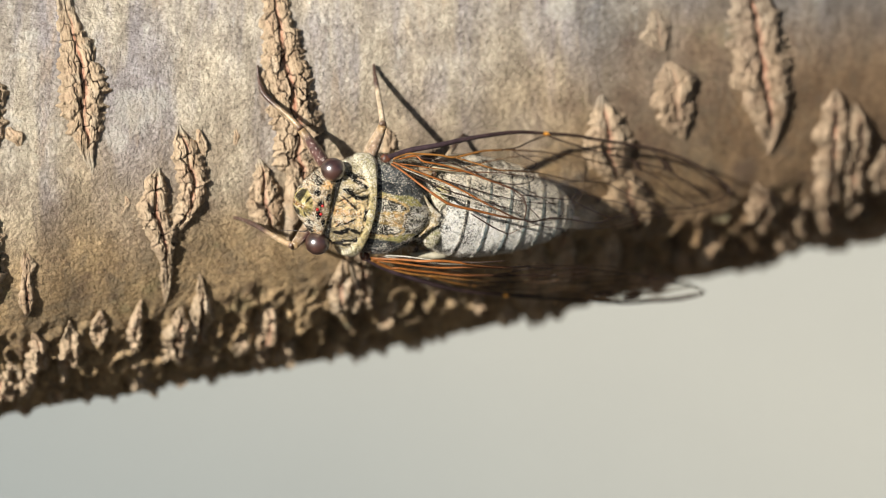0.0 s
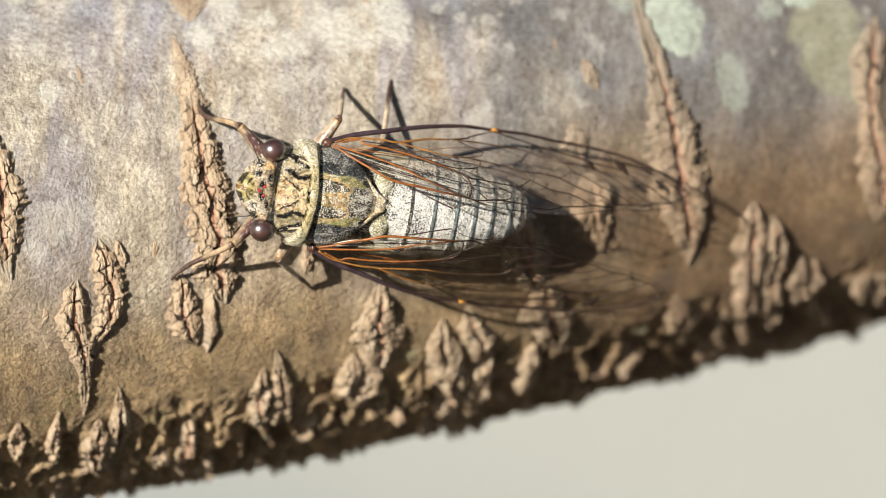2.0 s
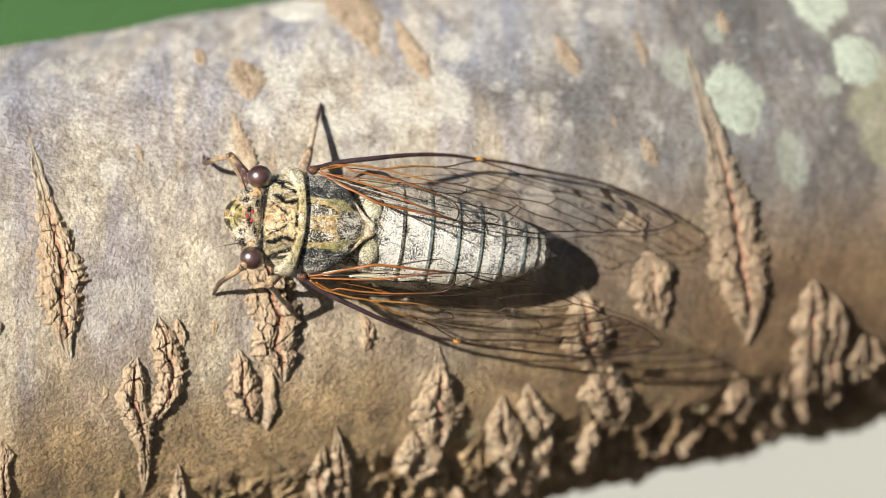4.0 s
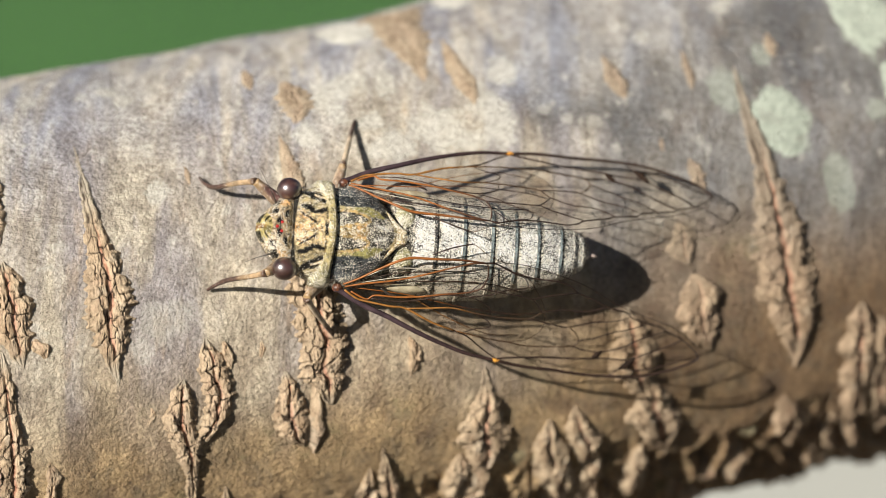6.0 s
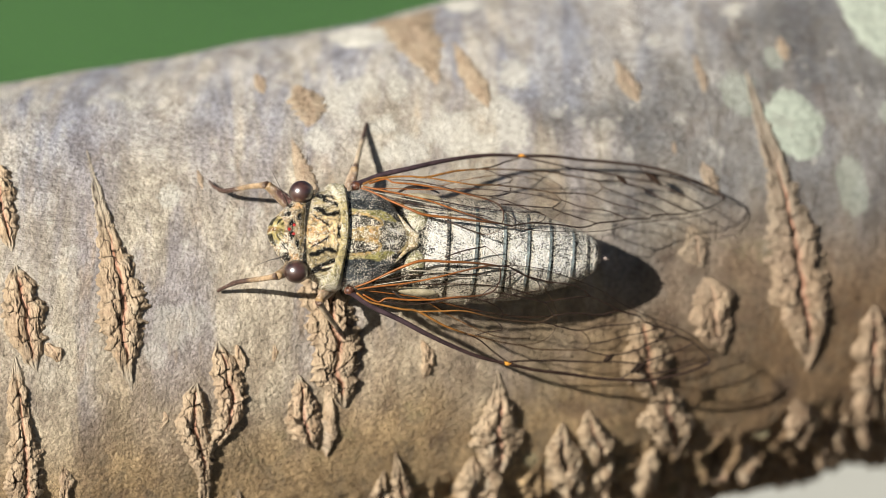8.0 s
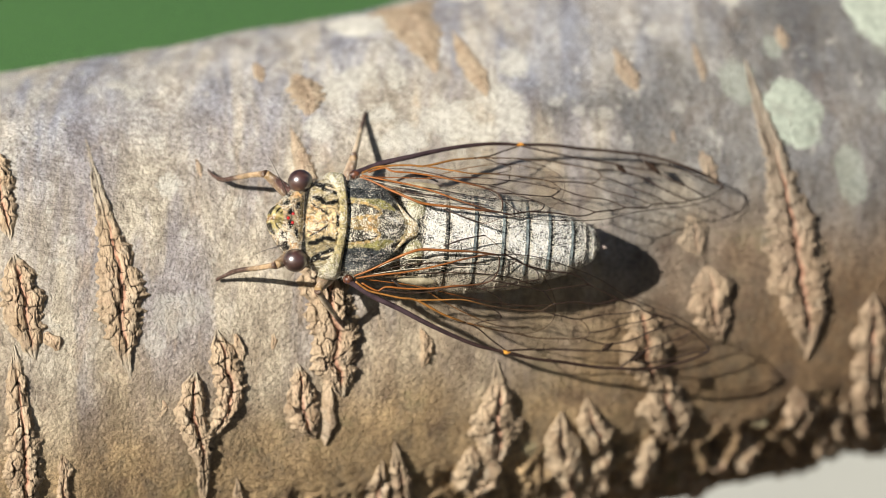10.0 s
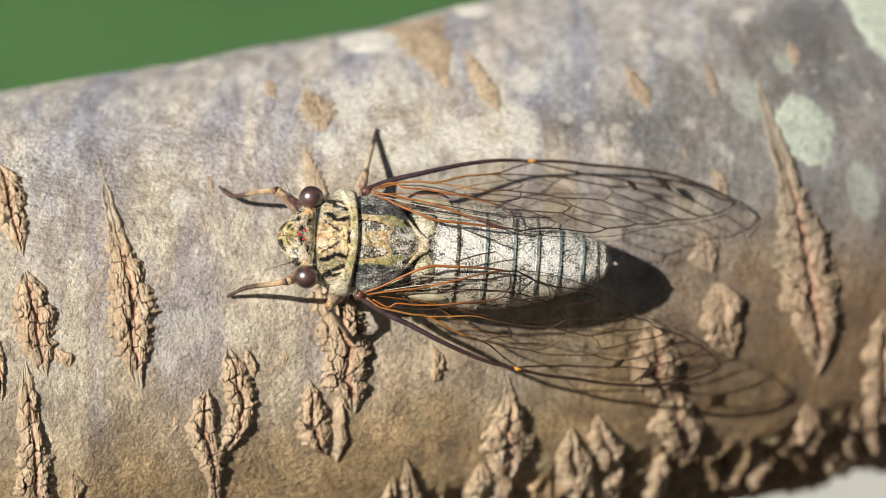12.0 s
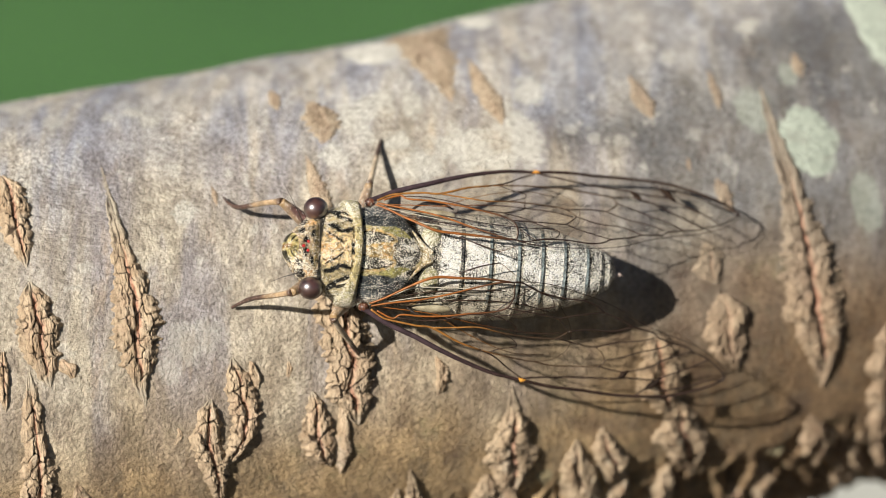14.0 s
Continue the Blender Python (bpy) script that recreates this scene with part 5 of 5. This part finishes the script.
        part("wing_joint", grid_mesh("wing_joint", ellipsoid((2.75, side * 5.05, 1.75), (0.52, 0.44, 0.5), 18, 20) * MM, True), JOINT, cicada, "reddish brown wing joint")
    part("ocellus", grid_mesh("ocellus", ellipsoid((8.98, 0, 3.34), (0.16, 0.16, 0.16), 12, 16) * MM, True), RED_GEM, cicada, "tiny shiny red ocellus")
    # fringe of fine hairs along the shoulders
    rng = random.Random(3)
    verts, faces = [], []
    for k in range(420):
        side = rng.choice((-1, 1))
        x, zone = rng.uniform(-2.0, 7.4), rng.random()
        w = float(np.interp(x, (-2, 0.5, 3, 5, 7.4), (3.9, 4.3, 5.0, 4.75, 3.8)))
        base = Vector((x, side * w * (0.97 if zone < 0.6 else 0.9), 1.2 + 1.3 * rng.random()))
        tip = base + Vector((rng.uniform(-0.3, 0.3), side * rng.uniform(0.3, 0.65), rng.uniform(0.0, 0.4)))
        wide = Vector((0.022, 0, 0.015))
        i = len(verts)
        verts += [base - wide, base + wide, base + Vector((0, 0, 0.03)), tip]
        faces += [(i, i + 1, i + 3), (i + 1, i + 2, i + 3), (i + 2, i, i + 3)]
    tagged(part("fringe", mesh_from("fringe", [v * MM for v in verts], faces), HAIR, cicada), kind="stuff")
    rings = build_abdomen(cicada)
    wings = [(maker(cicada, side), side) for side in (-1, 1) for maker in (build_hindwing, build_forewing)]
    legs = {key: build_leg(cicada, key.split("_")[0] + "_leg", up, lo, -1 if key.endswith("right") else 1) + (hip, up, lo) for key, (hip, up, lo) in LEGS.items()}
    return cicada, rings, wings, legs


# ---------------------------------------------------------------- the crawl: place on the bark (mm along, degrees round), heading, height, pitch and roll
CRAWL = (
    (0, -9.71, -21.9, -15.8, 4.75, 1.3, -2.4),
    (0.5, -6.84, -17.8, -16.8, 4.69, -0.2, 1.7),
    (1, -5.82, -14.2, -16.9, 4.68, 2.1, -3.0),
    (1.5, -5.11, -8.1, -18.9, 4.62, 0.6, -5.2),
    (2, -5.73, -2.9, -17.3, 4.59, 0.7, -7.9),
    (2.5, -5.54, -1.8, -16.9, 4.57, 0.5, -8.6),
    (3, -7.44, 2.9, -16.6, 4.56, -1.1, -9.4),
    (3.5, -10.42, 6.0, -16.0, 4.56, -4.3, -9.8),
    (4, -11.51, 7.1, -16.1, 4.63, -2.1, -7.4),
    (4.2, -11.55, 7.0, -16.6, 4.67, -0.7, -5.8),
    (6.3, -12.43, 9.1, -16.1, 4.32, 3.3, -1.2),
)
CRAWL += tuple((t,) + CRAWL[-1][1:] for t in (6.7, 14))
FEET = {
    "fore_right": ((0, -19.9, 6.1), (0.5, -19.5, 4.4), (1, -19.5, 4.3), (1.5, -16.5, 21.2), (2, -16.1, 20.8), (2.5, -16.3, 20.4), (3, -16.5, 20.8), (3.5, -20.7, 27.3), (4.2, -20.6, 27.5), (6.3, -25.8, 29.9)),
    "fore_left": ((0, -24.1, -22.8), (0.5, -24.0, -22.9), (1, -21.9, -13.3), (1.5, -22.0, -13.2), (2, -21.9, -13.1), (2.5, -22.0, -13.4), (3, -22.5, -0.4), (3.5, -22.5, -0.1), (4.2, -22.8, -0.3), (6.3, -27.5, 7.2)),
    "mid_right": ((0, -8.9, 2.0), (0.5, -3.3, 9.0), (1, -2.0, 12.0), (1.5, -2.0, 16.5), (2, -2.1, 17.0), (2.5, -1.5, 20.9), (3, -5.0, 30.5), (3.5, -4.5, 31.1), (4, -7.6, 35.4), (4.2, -7.8, 35.6), (6.3, -9.0, 36.5)),
    "mid_left": ((0, -11.4, -56.3), (0.5, -12.1, -46.8), (1, -10.6, -45.2), (1.5, -9.5, -25.9), (2, -8.7, -20.5), (2.5, -8.6, -21.6), (3, -8.4, -22.0), (3.5, -14.7, -8.8), (6.3, -16.0, -7.5)),
    "hind_right": ((0, -1.5, -15), (0.5, 1.5, -12), (1, 2.5, -8), (1.5, 3.5, -3.0), (2, 2.5, 16.7), (2.5, 2.5, 16.7), (3, 2.5, 16.7), (3.5, -2.0, 12), (4, -2.5, 12), (4.2, -2.5, 11), (6.3, -4.0, 14)),
    "hind_left": ((0, -4.5, -35), (0.5, -1.5, -32), (1, 0.0, -28), (1.5, 0.0, -22), (2, -0.5, -16), (2.5, 0.0, -15), (3, -2.0, -11), (3.5, -5.0, -8), (4, -6.0, -8), (4.2, -6.0, -8), (6.3, -6.5, -5)),
}
STRETCH = curve((0, 0.81), (1, 0.84), (2, 0.84), (2.5, 0.91), (3, 1.0), (4.2, 1.02), (6.3, 1.01), (6.7, 1.01), (14, 1.01))
TAIL_ASIDE = curve((0, -0.25), (1, -0.65), (2, -0.5), (3, 0.0), (4.2, 0.15), (6.3, -0.62), (6.7, -0.62), (14, -0.62))
# wing turns about the root, time by time: roll, pitch, yaw
WINGS = {
    -1: ((0, 24.3, 7.9, -3.3), (1, 20.0, 10.0, -3.3), (2, 23.5, 9.5, -2.7), (3, 26.0, 9.4, -2.0), (4, 17.8, 8.6, -3.9), (4.2, 17.2, 8.2, -3.7), (6.3, 7.3, 4.0, 0.1)),
    1: ((0, -21.0, 7.7, -1.8), (1, -17.5, 5.8, 1.2), (2, -17.2, 5.8, 0.8), (3, -20.6, 6.0, -0.5), (4, -24.4, 7.8, -2.9), (4.2, -23.8, 7.3, -2.6), (6.3, -9.0, 1.0, 0.2)),
}


def body_pose(u, phi, yaw, lift, pitch, roll):
    p, n, along = on_branch(u, radians(phi), lift)
    n, fore = Vector(n), -Vector(along)
    left = n.cross(fore)
    turn = Matrix((fore, left, n)).transposed() @ pose(0, 0, 0, 0, 0, yaw).to_3x3() @ pose(0, 0, 0, 0, pitch, 0).to_3x3() @ pose(0, 0, 0, roll).to_3x3()
    return PLACE @ Matrix.Translation(Vector(p) * MM) @ turn.to_4x4()


def bone(start, end, up):
    x = (end - start).normalized()
    y = up.cross(x).normalized()
    return Matrix.Translation(start) @ Matrix((x, y, x.cross(y))).transposed().to_4x4()


def leg_pose(body, hip, upper, lower, foot, side):
    """Thigh in the body's space and shin in the thigh's, so that the foot stands at its place on the bark."""
    goal = body.inverted() @ (PLACE @ (Vector(foot) * MM))
    hip, upper, lower = Vector(hip) * MM, upper * MM, lower * 0.97 * MM
    way = goal - hip
    reach = min(way.length, (upper + lower) * 0.985)
    way.normalize()
    a = (upper ** 2 - lower ** 2 + reach ** 2) / (2 * reach)
    rise = math.sqrt(max(upper ** 2 - a ** 2, 0))
    pole = Vector((0, side * 0.25, 1)) if hip.x > 0.001 else Vector((-1, side * 0.3, 0.2))
    if abs(hip.x - 0.0034) < 1e-5 and side > 0:
        pole = Vector((0.3, 0.9, 0.3))
    if hip.x > 0.006:
        pole = Vector((0.2, side * 0.25, 0.6))
    pole = (pole - way * pole.dot(way)).normalized()
    knee = hip + way * a + pole * rise
    thigh = bone(hip, knee, pole)
    shin = bone(knee, hip + way * reach, pole)
    return thigh, thigh.inverted() @ shin


def motions(cicada, rings, wings, legs):
    bodies = [(row[0], body_pose(*row[1:])) for row in CRAWL]
    walk(cicada, bodies)
    for ring, x in rings:
        back = max(-3.3 - x, 0)
        walk(ring, [(t, Matrix.Translation(Vector((back * (1 - float(STRETCH(t))), float(TAIL_ASIDE(t)) * (back / 18) ** 1.3, 0)) * MM)) for t, *_ in CRAWL])
    for wing, side in wings:
        root = Matrix.Translation(Vector((ROOT[0], side * ROOT[1], ROOT[2])) * MM)
        turns = WINGS[side]
        walk(wing, [(t, root @ pose(0, 0, 0, *(float(np.interp(t, [w[0] for w in turns], [w[i] for w in turns])) for i in (1, 2, 3)))) for t, *_ in CRAWL])
    for key, (leg, tibia, hip, upper, lower) in legs.items():
        spots = FEET[key]
        thigh_rows, shin_rows = [], []
        for t, body in bodies:
            u, phi = (float(np.interp(t, [s[0] for s in spots], [s[i] for s in spots])) for i in (1, 2))
            foot = on_branch(u, radians(phi), 0.25)[0]
            thigh, shin = leg_pose(body, hip, upper, lower, foot, -1 if key.endswith("right") else 1)
            thigh_rows.append((t, thigh))
            shin_rows.append((t, shin))
        walk(leg, thigh_rows)
        walk(tibia, shin_rows)


build_setting()
build_tree()
CICADA = build_cicada()
motions(*CICADA)
